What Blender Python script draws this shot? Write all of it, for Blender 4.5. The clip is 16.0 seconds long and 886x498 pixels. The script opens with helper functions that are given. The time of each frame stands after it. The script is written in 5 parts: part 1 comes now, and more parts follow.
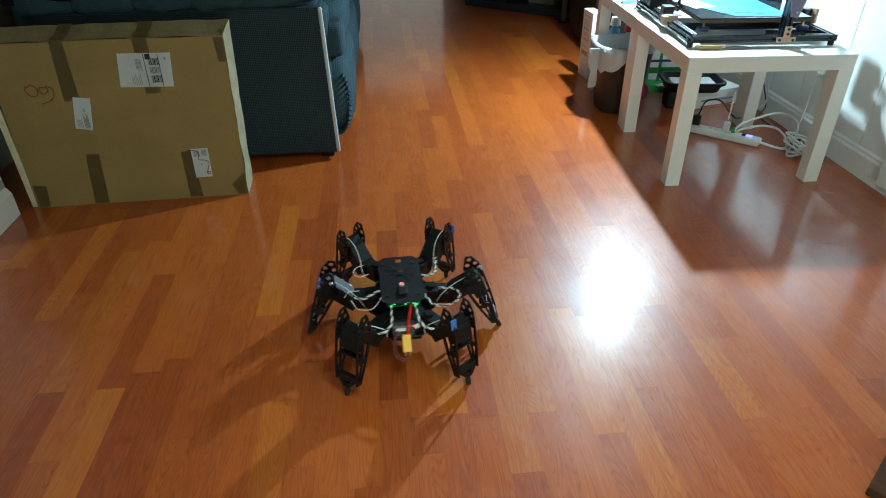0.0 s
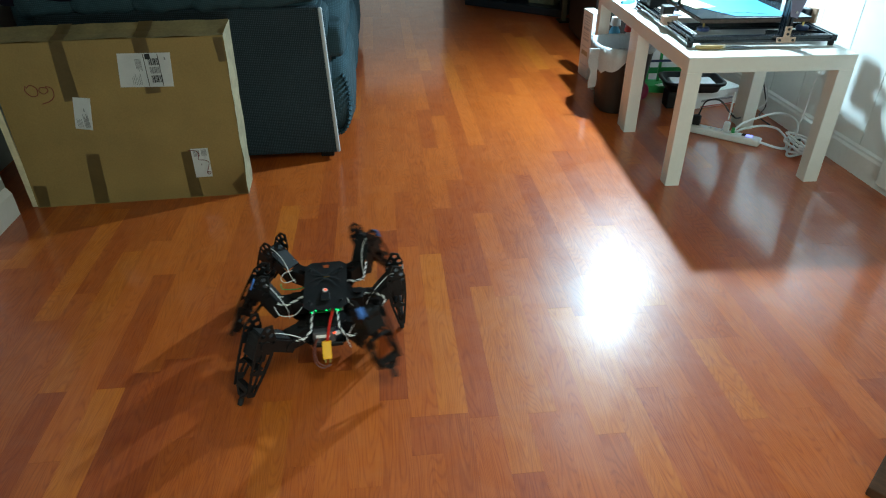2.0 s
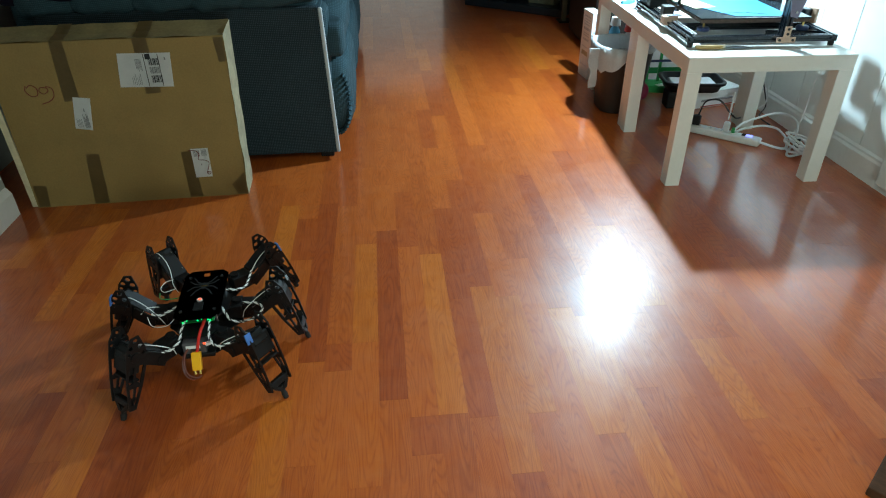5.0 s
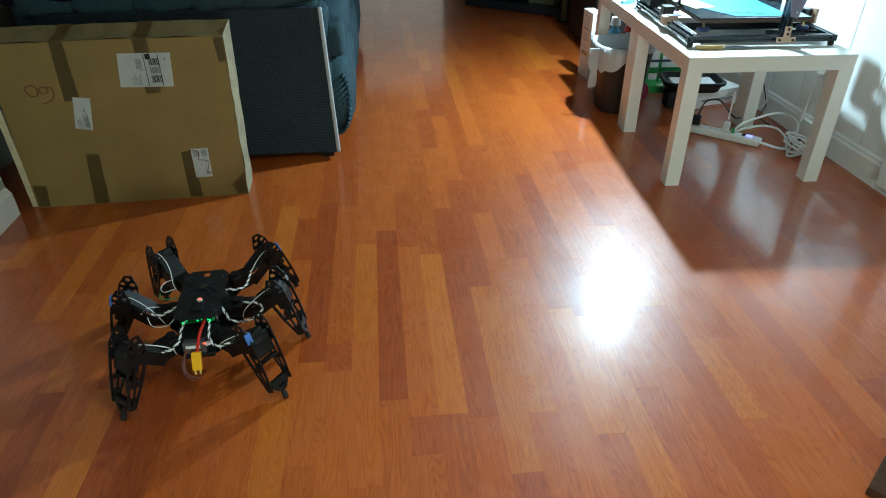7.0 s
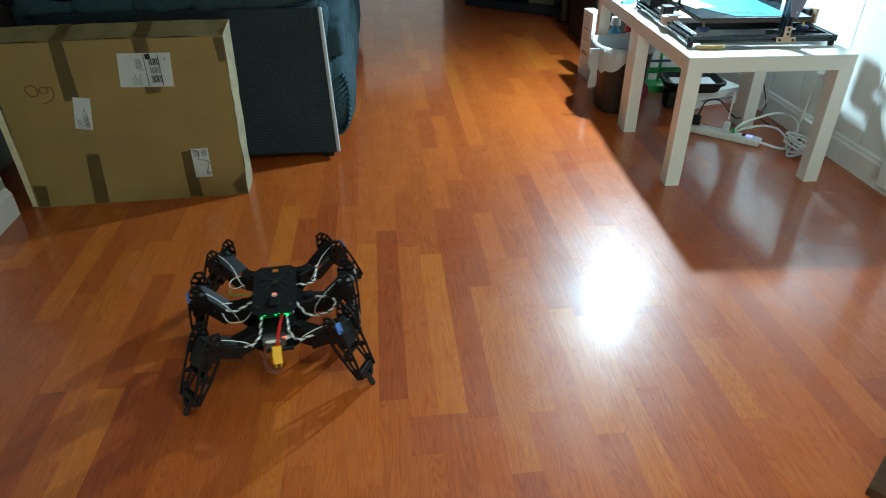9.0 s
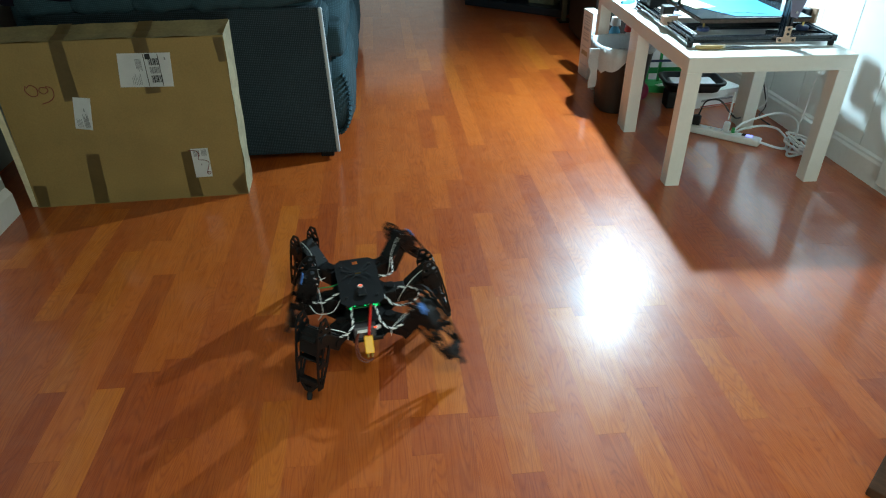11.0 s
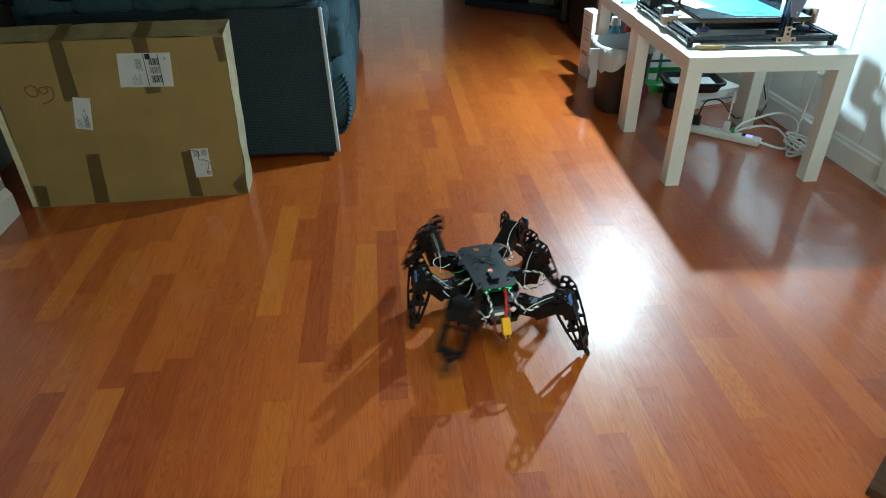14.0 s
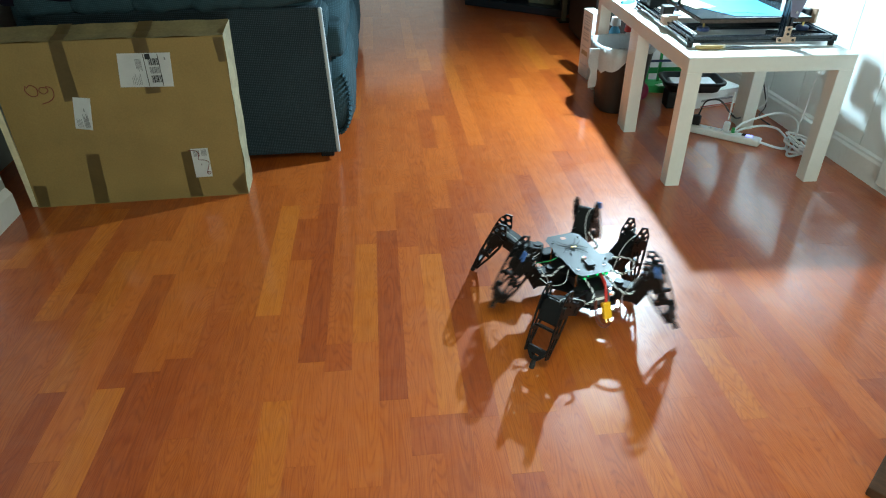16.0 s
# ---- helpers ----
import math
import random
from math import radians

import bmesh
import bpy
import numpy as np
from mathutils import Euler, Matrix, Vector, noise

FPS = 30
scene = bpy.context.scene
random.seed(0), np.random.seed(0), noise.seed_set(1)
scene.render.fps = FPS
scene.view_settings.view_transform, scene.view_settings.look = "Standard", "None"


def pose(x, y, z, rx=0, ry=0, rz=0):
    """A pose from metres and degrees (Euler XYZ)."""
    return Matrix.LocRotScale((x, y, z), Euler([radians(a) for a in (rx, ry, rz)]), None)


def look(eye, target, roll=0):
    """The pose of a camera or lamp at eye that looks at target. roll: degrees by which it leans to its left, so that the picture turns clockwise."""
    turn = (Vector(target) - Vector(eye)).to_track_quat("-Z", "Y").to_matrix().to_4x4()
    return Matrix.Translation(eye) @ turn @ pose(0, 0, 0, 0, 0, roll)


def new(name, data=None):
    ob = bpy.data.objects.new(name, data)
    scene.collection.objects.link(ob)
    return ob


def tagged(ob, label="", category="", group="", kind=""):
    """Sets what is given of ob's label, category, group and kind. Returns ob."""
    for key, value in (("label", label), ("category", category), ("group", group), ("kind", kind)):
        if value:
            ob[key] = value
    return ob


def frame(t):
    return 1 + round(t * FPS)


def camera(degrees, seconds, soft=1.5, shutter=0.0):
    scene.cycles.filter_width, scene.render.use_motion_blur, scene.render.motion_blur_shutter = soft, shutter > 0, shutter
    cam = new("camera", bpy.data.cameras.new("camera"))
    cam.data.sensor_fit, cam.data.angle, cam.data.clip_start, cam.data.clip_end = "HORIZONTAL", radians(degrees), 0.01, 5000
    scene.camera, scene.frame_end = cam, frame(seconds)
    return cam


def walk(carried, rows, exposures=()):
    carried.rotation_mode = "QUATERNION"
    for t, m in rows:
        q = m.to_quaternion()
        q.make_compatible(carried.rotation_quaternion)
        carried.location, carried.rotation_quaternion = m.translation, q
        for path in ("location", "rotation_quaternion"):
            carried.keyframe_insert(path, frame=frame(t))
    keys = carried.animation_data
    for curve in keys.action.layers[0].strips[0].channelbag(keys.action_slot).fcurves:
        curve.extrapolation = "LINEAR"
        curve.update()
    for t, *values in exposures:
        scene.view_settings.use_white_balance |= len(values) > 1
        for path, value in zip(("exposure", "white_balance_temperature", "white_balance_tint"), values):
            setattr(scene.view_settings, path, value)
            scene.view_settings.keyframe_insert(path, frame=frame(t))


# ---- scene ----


# ---------------------------------------------------------------- camera
cam = camera(69.07, 16.0, soft=1.1, shutter=1.0)
EYE = Vector((0.0, 0.0, 1.026))
AHEAD = Vector((0.07858, 0.84278, -0.53247))
VIEW = look(EYE, EYE + AHEAD, -0.374)
walk(cam, [(0.0, VIEW), (16.0, VIEW)], [(0.0, 0.0), (14.4, 0.0), (15.5, 0.2), (16.0, 0.35)])

# ---------------------------------------------------------------- light
world = bpy.data.worlds.new("world")
scene.world = world
world.use_nodes = True
world.node_tree.nodes["Background"].inputs[0].default_value = (0.75, 0.85, 1.0, 1)
world.node_tree.nodes["Background"].inputs[1].default_value = 0.02

LAMP = Vector((1.170, 2.738, 1.105))
bulb = bpy.data.lights.new("desk_light", "SPOT")
bulb.energy = 198
bulb.color = (0.57, 0.85, 1.0)
bulb.shadow_soft_size = 0.024
bulb.spot_size, bulb.spot_blend = radians(178), 0.96
new("desk_light", bulb).matrix_world = look(LAMP, LAMP + Vector((-0.22, -0.26, -1.0)))


# unseen fill light added behind the camera to brighten the fronts
front_fill = bpy.data.lights.new("front_fill_light", "AREA")
front_fill.shape, front_fill.size = "DISK", 0.7
front_fill.energy = 20
front_fill.color = (0.78, 1.0, 0.90)
new("front_fill_light", front_fill).matrix_world = look((0.40, -1.3, 0.62), (0.20, 2.0, 0.45))
# unseen area fill added low over the near floor to brighten it
floor_fill = bpy.data.lights.new("floor_fill_light", "AREA")
floor_fill.shape, floor_fill.size = "DISK", 0.6
floor_fill.energy = 7.8
floor_fill.color = (0.80, 1.0, 0.90)
new("floor_fill_light", floor_fill).matrix_world = pose(0.36, 0.58, 1.32)

# assumed doorway: unseen light added for the pale reflection on the floor
door_light = bpy.data.lights.new("doorway_light", "AREA")
door_light.shape, door_light.size, door_light.size_y = "RECTANGLE", 0.90, 1.20
door_light.energy = 1.35
door_light.color = (1.0, 0.96, 0.86)
new("doorway_light", door_light).matrix_world = pose(0.215, 6.94, 0.66, -90, 0, 0)


# ---------------------------------------------------------------- materials
def mat(name, color, rough=0.5, metal=0.0, spec=0.5, coat=0.0, coat_rough=0.1, sheen=0.0,
        noise_scale=0.0, noise_amount=0.15, bump=0.0, bump_scale=200.0, stretch=(1, 1, 1),
        fine=None, emit=None, emit_strength=0.0, rough_vary=0.0):
    """A principled material with colour variation at two scales, relief and uneven gloss."""
    m = bpy.data.materials.new(name)
    m.use_nodes = True
    nt = m.node_tree
    b = nt.nodes["Principled BSDF"]
    b.inputs["Base Color"].default_value = (*color, 1)
    b.inputs["Roughness"].default_value = rough
    b.inputs["Metallic"].default_value = metal
    b.inputs["Specular IOR Level"].default_value = spec
    b.inputs["Coat Weight"].default_value = coat
    b.inputs["Coat Roughness"].default_value = coat_rough
    b.inputs["Sheen Weight"].default_value = sheen
    if emit:
        b.inputs["Emission Color"].default_value = (*emit, 1)
        b.inputs["Emission Strength"].default_value = emit_strength
    if noise_scale:
        tc = nt.nodes.new("ShaderNodeTexCoord")
        mp = nt.nodes.new("ShaderNodeMapping")
        mp.inputs["Scale"].default_value = stretch
        nt.links.new(tc.outputs["Object"], mp.inputs["Vector"])
        big = nt.nodes.new("ShaderNodeTexNoise")
        big.inputs["Scale"].default_value = noise_scale
        big.inputs["Detail"].default_value = 5
        nt.links.new(mp.outputs["Vector"], big.inputs["Vector"])
        small = nt.nodes.new("ShaderNodeTexNoise")
        small.inputs["Scale"].default_value = fine or noise_scale * 9
        small.inputs["Detail"].default_value = 3
        nt.links.new(mp.outputs["Vector"], small.inputs["Vector"])
        mix = nt.nodes.new("ShaderNodeMath")
        mix.operation = "MULTIPLY_ADD"
        mix.inputs[1].default_value = 0.4
        nt.links.new(small.outputs["Fac"], mix.inputs[0])
        sc = nt.nodes.new("ShaderNodeMath")
        sc.operation = "MULTIPLY"
        sc.inputs[1].default_value = 0.6
        nt.links.new(big.outputs["Fac"], sc.inputs[0])
        nt.links.new(sc.outputs[0], mix.inputs[2])
        ramp = nt.nodes.new("ShaderNodeValToRGB")
        lo = [max(0, c * (1 - noise_amount)) for c in color]
        hi = [min(1, c * (1 + noise_amount)) for c in color]
        ramp.color_ramp.elements[0].position, ramp.color_ramp.elements[1].position = 0.32, 0.68
        ramp.color_ramp.elements[0].color = (*lo, 1)
        ramp.color_ramp.elements[1].color = (*hi, 1)
        nt.links.new(mix.outputs[0], ramp.inputs["Fac"])
        nt.links.new(ramp.outputs["Color"], b.inputs["Base Color"])
        if rough_vary:
            mr = nt.nodes.new("ShaderNodeMapRange")
            mr.inputs["To Min"].default_value = max(0.02, rough - rough_vary)
            mr.inputs["To Max"].default_value = min(1, rough + rough_vary)
            nt.links.new(mix.outputs[0], mr.inputs["Value"])
            nt.links.new(mr.outputs[0], b.inputs["Roughness"])
    if bump:
        tc2 = nt.nodes.new("ShaderNodeTexCoord")
        nb = nt.nodes.new("ShaderNodeTexNoise")
        nb.inputs["Scale"].default_value = bump_scale
        nb.inputs["Detail"].default_value = 3
        nt.links.new(tc2.outputs["Object"], nb.inputs["Vector"])
        bp = nt.nodes.new("ShaderNodeBump")
        bp.inputs["Strength"].default_value = bump
        bp.inputs["Distance"].default_value = 0.002
        nt.links.new(nb.outputs["Fac"], bp.inputs["Height"])
        nt.links.new(bp.outputs["Normal"], b.inputs["Normal"])
    return m


def strip_wood(name, dark, mid, light):
    """Glossy laminate strip: fine grain along y, arched figure, a shift of tone from strip to strip."""
    m = bpy.data.materials.new(name)
    m.use_nodes = True
    nt = m.node_tree
    N, L = nt.nodes.new, nt.links.new

    def node(kind, **values):
        n = N(kind)
        for k, v in values.items():
            n.inputs[k.replace("_", " ")].default_value = v
        return n

    def calc(op, a, b, c=None):
        n = N("ShaderNodeMath")
        n.operation = op
        for i, v in enumerate((a, b, c)):
            if isinstance(v, (int, float)):
                n.inputs[i].default_value = v
            elif v is not None:
                L(v, n.inputs[i])
        return n.outputs[0]

    b = nt.nodes["Principled BSDF"]
    geo, info = N("ShaderNodeNewGeometry"), N("ShaderNodeObjectInfo")
    shift = calc("ADD", calc("MULTIPLY", info.outputs["Random"], 37.0), calc("MULTIPLY", geo.outputs["Random Per Island"], 53.0))
    com = N("ShaderNodeCombineXYZ")
    L(shift, com.inputs[0])
    L(shift, com.inputs[1])
    off = N("ShaderNodeVectorMath")
    L(geo.outputs["Position"], off.inputs[0])
    L(com.outputs[0], off.inputs[1])

    def stretched(y):
        mp = N("ShaderNodeMapping")
        mp.inputs["Scale"].default_value = (1, y, 1)
        L(off.outputs[0], mp.inputs["Vector"])
        return mp.outputs[0]

    fine = node("ShaderNodeTexNoise", Scale=420.0, Detail=4.0, Roughness=0.6)
    L(stretched(0.035), fine.inputs["Vector"])
    streak = node("ShaderNodeTexNoise", Scale=120.0, Detail=5.0, Roughness=0.6)
    L(stretched(0.06), streak.inputs["Vector"])
    fig = node("ShaderNodeTexNoise", Scale=17.0, Detail=1.0, Roughness=0.3)
    L(stretched(0.10), fig.inputs["Vector"])
    lines = calc("POWER", calc("MULTIPLY_ADD", calc("SINE", calc("MULTIPLY", fig.outputs["Fac"], 230.0), 0.0), 0.5, 0.5), 3.0)
    tone = calc("MULTIPLY_ADD", fine.outputs["Fac"], 0.30, calc("MULTIPLY", streak.outputs["Fac"], 0.40))
    tone = calc("ADD", calc("MULTIPLY_ADD", info.outputs["Random"], 0.13, tone), 0.025)
    tone = calc("MULTIPLY_ADD", geo.outputs["Random Per Island"], 0.08, tone)
    tone = calc("MULTIPLY_ADD", lines, -0.10, tone)
    ramp = N("ShaderNodeValToRGB")
    e = ramp.color_ramp.elements
    e[0].position, e[1].position = 0.33, 0.72
    e[0].color, e[1].color = (*dark, 1), (*light, 1)
    e.new(0.53).color = (*mid, 1)
    L(tone, ramp.inputs["Fac"])
    L(ramp.outputs["Color"], b.inputs["Base Color"])
    smear = node("ShaderNodeTexNoise", Scale=6.0, Detail=6.0)
    L(geo.outputs["Position"], smear.inputs["Vector"])
    for socket, lo, hi in (("Roughness", FLOOR_ROUGH - 0.025, FLOOR_ROUGH + 0.025), ("Coat Roughness", FLOOR_COAT - 0.006, FLOOR_COAT + 0.006)):
        mr = N("ShaderNodeMapRange")
        mr.inputs["From Min"].default_value, mr.inputs["From Max"].default_value = 0.3, 0.7
        mr.inputs["To Min"].default_value, mr.inputs["To Max"].default_value = lo, hi
        L(smear.outputs["Fac"], mr.inputs["Value"])
        L(mr.outputs[0], b.inputs[socket])
    wiped = node("ShaderNodeTexNoise", Scale=9.0, Detail=7.0, Roughness=0.65, Distortion=0.8)
    L(geo.outputs["Position"], wiped.inputs["Vector"])
    film = N("ShaderNodeMapRange")
    film.inputs["From Min"].default_value, film.inputs["From Max"].default_value = 0.34, 0.66
    film.inputs["To Min"].default_value, film.inputs["To Max"].default_value = 0.34, 0.62
    L(wiped.outputs["Fac"], film.inputs["Value"])
    L(film.outputs[0], b.inputs["Specular IOR Level"])
    b.inputs["Coat Weight"].default_value = 0.75
    pits = node("ShaderNodeTexNoise", Scale=380.0, Detail=2.0)
    L(geo.outputs["Position"], pits.inputs["Vector"])
    bp = node("ShaderNodeBump", Strength=0.05, Distance=0.001)
    L(calc("ADD", pits.outputs["Fac"], fine.outputs["Fac"]), bp.inputs["Height"])
    L(bp.outputs["Normal"], b.inputs["Normal"])
    L(bp.outputs["Normal"], b.inputs["Coat Normal"])
    return m


FLOOR_ROUGH, FLOOR_COAT = 0.40, 0.107
STRIP = [strip_wood("strip_dark", (0.270, 0.043, 0.007), (0.400, 0.077, 0.011), (0.482, 0.107, 0.016)),
         strip_wood("strip_mid", (0.325, 0.059, 0.008), (0.478, 0.104, 0.014), (0.560, 0.142, 0.020)),
         strip_wood("strip_light", (0.380, 0.080, 0.009), (0.535, 0.137, 0.015), (0.618, 0.180, 0.022))]


def weave(name, color, scale, lift=1.0):
    """Upholstery with a visible square weave."""
    m = mat(name, color, rough=0.9, spec=0.25, noise_scale=6, noise_amount=0.3)
    nt = m.node_tree
    b = nt.nodes["Principled BSDF"]
    tc = nt.nodes.new("ShaderNodeTexCoord")
    ck = []
    for axis in ("X", "Z"):
        w = nt.nodes.new("ShaderNodeTexWave")
        w.bands_direction = axis
        w.inputs["Scale"].default_value = scale
        w.inputs["Distortion"].default_value = 0.6
        w.inputs["Detail"].default_value = 1
        nt.links.new(tc.outputs["Object"], w.inputs["Vector"])
        ck.append(w)
    mn = nt.nodes.new("ShaderNodeMath")
    mn.operation = "MULTIPLY"
    nt.links.new(ck[0].outputs["Fac"], mn.inputs[0])
    nt.links.new(ck[1].outputs["Fac"], mn.inputs[1])
    src = b.inputs["Base Color"].links[0].from_socket
    mx = nt.nodes.new("ShaderNodeMix")
    mx.data_type = "RGBA"
    mx.blend_type = "MIX"
    nt.links.new(mn.outputs[0], mx.inputs["Factor"])
    nt.links.new(src, mx.inputs[6])
    mx.inputs[7].default_value = (color[0] * (1 + 4 * lift), color[1] * (1 + 2.6 * lift), color[2] * (1 + 2.8 * lift), 1)
    nt.links.new(mx.outputs[2], b.inputs["Base Color"])
    bp = nt.nodes.new("ShaderNodeBump")
    bp.inputs["Strength"].default_value = 0.5
    bp.inputs["Distance"].default_value = 0.002
    nt.links.new(mn.outputs[0], bp.inputs["Height"])
    nt.links.new(bp.outputs["Normal"], b.inputs["Normal"])
    return m


# Wall paint darkened to cut the light bounced round the room.
WALL_DIMMED = mat("dimmed_wall_paint", (0.36, 0.38, 0.35), rough=0.7, noise_scale=3, noise_amount=0.04)
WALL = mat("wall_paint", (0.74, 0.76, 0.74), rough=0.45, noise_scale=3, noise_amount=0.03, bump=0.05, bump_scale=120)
TRIM = mat("trim_paint", (0.76, 0.78, 0.76), rough=0.35, noise_scale=8, noise_amount=0.05)
CEIL = mat("ceiling_paint", (0.60, 0.60, 0.58), rough=0.9, noise_scale=4, noise_amount=0.03)
LACK = mat("white_foil", (0.78, 0.77, 0.71), rough=0.33, noise_scale=10, noise_amount=0.03)
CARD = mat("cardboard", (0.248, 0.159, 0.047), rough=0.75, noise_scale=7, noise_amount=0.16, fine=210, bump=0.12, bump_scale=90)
# The end's pale tone has some of the desk lamp's light painted in.
CARD_EDGE = mat("cardboard_pale_lit", (0.60, 0.52, 0.34), rough=0.8, noise_scale=20, noise_amount=0.22, fine=70, bump=0.4, bump_scale=60)
# Worn top flap, painted paler as though the lamp lit it.
CARD_WORN_LIT = mat("cardboard_worn_lit", (0.37, 0.275, 0.115), rough=0.8, noise_scale=16, noise_amount=0.25, fine=120, bump=0.4, bump_scale=70)
TAPE = mat("packing_tape", (0.188, 0.119, 0.040), rough=0.45, noise_scale=15, noise_amount=0.12, rough_vary=0.1)
PAPER = mat("paper", (0.88, 0.90, 0.90), rough=0.6, noise_scale=30, noise_amount=0.04)
INK = mat("black_ink", (0.03, 0.03, 0.035), rough=0.6)
GREY_INK = mat("grey_ink", (0.32, 0.33, 0.34), rough=0.6)
PALE_INK = mat("pale_blue_ink", (0.64, 0.68, 0.72), rough=0.6, noise_scale=60, noise_amount=0.25)
RED_INK = mat("red_marker", (0.17, 0.018, 0.015), rough=0.6)
TWEED = weave("teal_tweed", (0.012, 0.024, 0.029), 52, 0.85)
VELOUR = weave("teal_velour", (0.018, 0.042, 0.050), 52, 0.4)
VIOLET = mat("violet_fleece", (0.011, 0.008, 0.020), rough=0.95, spec=0.15, noise_scale=9, noise_amount=0.35, bump=0.3, bump_scale=120)
PIPING = mat("pale_piping", (0.42, 0.46, 0.48), rough=0.8, noise_scale=40, noise_amount=0.15)
FOOT = mat("dark_foot", (0.008, 0.007, 0.007), rough=0.7, spec=0.2, noise_scale=30, noise_amount=0.2)
BLACK = mat("black_plastic", (0.0045, 0.0045, 0.005), rough=0.45, spec=0.3, noise_scale=60, noise_amount=0.3, rough_vary=0.08, bump=0.08, bump_scale=400)
SERVO = mat("servo_case", (0.005, 0.005, 0.0055), rough=0.5, spec=0.28, noise_scale=40, noise_amount=0.3, bump=0.1, bump_scale=500)
ACRYL = mat("black_acrylic", (0.007, 0.008, 0.009), rough=0.46, spec=0.36, noise_scale=30, noise_amount=0.2, rough_vary=0.06)
DEEP = mat("cut_shadow", (0.004, 0.004, 0.004), rough=0.8)
RUBBER = mat("rubber", (0.008, 0.008, 0.008), rough=0.7)
BLUE_TAPE = mat("blue_tape", (0.05, 0.16, 0.48), rough=0.6, noise_scale=60, noise_amount=0.2)
WIRE_W = mat("white_wire", (0.86, 0.86, 0.85), rough=0.45)
WIRE_K = mat("black_wire", (0.010, 0.010, 0.010), rough=0.4)
WIRE_R = mat("red_wire", (0.62, 0.02, 0.012), rough=0.4)
WIRE_B = mat("brown_wire", (0.14, 0.028, 0.014), rough=0.45)
YELLOW = mat("yellow_nylon", (1.0, 0.46, 0.002), rough=0.4, noise_scale=60, noise_amount=0.1)
PCB = mat("green_board", (0.008, 0.10, 0.022), rough=0.35, noise_scale=90, noise_amount=0.5)
LED_G = mat("green_led", (0.0, 0.3, 0.1), emit=(0.0, 1.0, 0.22), emit_strength=2.6)
LED_R = mat("red_led", (0.3, 0.0, 0.0), emit=(1.0, 0.10, 0.03), emit_strength=2.0)
BUTTON = mat("pale_button", (0.75, 0.66, 0.62), rough=0.3)
SILVER = mat("silver_wrap", (0.10, 0.10, 0.11), rough=0.35, metal=0.3, noise_scale=50, noise_amount=0.3)
BRASS = mat("brass", (0.60, 0.40, 0.12), rough=0.3, metal=1.0)
ALU = mat("black_extrusion", (0.007, 0.011, 0.017), rough=0.24, metal=0.15, noise_scale=30, noise_amount=0.2)
STEEL = mat("steel", (0.45, 0.45, 0.46), rough=0.25, metal=1.0, noise_scale=40, noise_amount=0.15)
COPPER = mat("pink_plywood", (0.46, 0.30, 0.21), rough=0.5, noise_scale=60, noise_amount=0.25)
GLASS_BED = mat("bed_glass", (0.020, 0.028, 0.034), rough=0.06, spec=0.7)
BLUE_SHEET = mat("blue_masking", (0.035, 0.26, 0.44), rough=0.45, noise_scale=18, noise_amount=0.2)
PALE_SHEET = mat("tan_sheet", (0.52, 0.45, 0.30), rough=0.5, noise_scale=18, noise_amount=0.1)
CORK = mat("bed_insulation", (0.10, 0.065, 0.05), rough=0.8, noise_scale=90, noise_amount=0.4)
KNOB = mat("navy_knob", (0.02, 0.035, 0.10), rough=0.4, noise_scale=60, noise_amount=0.2)
LILAC = mat("lilac_plate", (0.20, 0.19, 0.27), rough=0.35, noise_scale=40, noise_amount=0.1)
HANDLE = mat("wooden_handle", (0.42, 0.27, 0.09), rough=0.45, noise_scale=30, noise_amount=0.25, stretch=(1, 8, 8))
BLADE = mat("blade", (0.10, 0.105, 0.11), rough=0.42, metal=0.7, noise_scale=50, noise_amount=0.3)
BIN = mat("brown_bin", (0.035, 0.024, 0.018), rough=0.5, noise_scale=25, noise_amount=0.2)
BAG = mat("bin_liner", (0.46, 0.48, 0.49), rough=0.3, noise_scale=20, noise_amount=0.12, bump=0.6, bump_scale=40)
PLASTIC_W = mat("white_plastic", (0.72, 0.73, 0.72), rough=0.35, noise_scale=30, noise_amount=0.04)
GREEN = mat("green_plastic", (0.015, 0.30, 0.07), rough=0.4, noise_scale=30, noise_amount=0.2)
PINK = mat("magenta_plastic", (0.32, 0.03, 0.09), rough=0.4, noise_scale=30, noise_amount=0.2)
RED = mat("red_cap", (0.55, 0.05, 0.04), rough=0.35)
CYAN = mat("blue_bottle", (0.08, 0.36, 0.58), rough=0.25, noise_scale=20, noise_amount=0.15)
DARKWOOD = mat("dark_cabinet", (0.016, 0.012, 0.010), rough=0.5, noise_scale=12, noise_amount=0.35, stretch=(1, 1, 6))
BOARD = mat("brown_board", (0.060, 0.025, 0.011), rough=0.75, spec=0.2, noise_scale=14, noise_amount=0.35, stretch=(6, 1, 1))
NAVY = mat("dark_base", (0.012, 0.016, 0.020), rough=0.4, noise_scale=12, noise_amount=0.3)
OLIVE = mat("pale_post", (0.16, 0.15, 0.09), rough=0.5, noise_scale=20, noise_amount=0.2)
SUBFLOOR = mat("underlay", (0.05, 0.02, 0.01), rough=0.8)
BLUE_LED = mat("blue_led", (0.1, 0.1, 0.6), emit=(0.16, 0.20, 1.0), emit_strength=3.0)


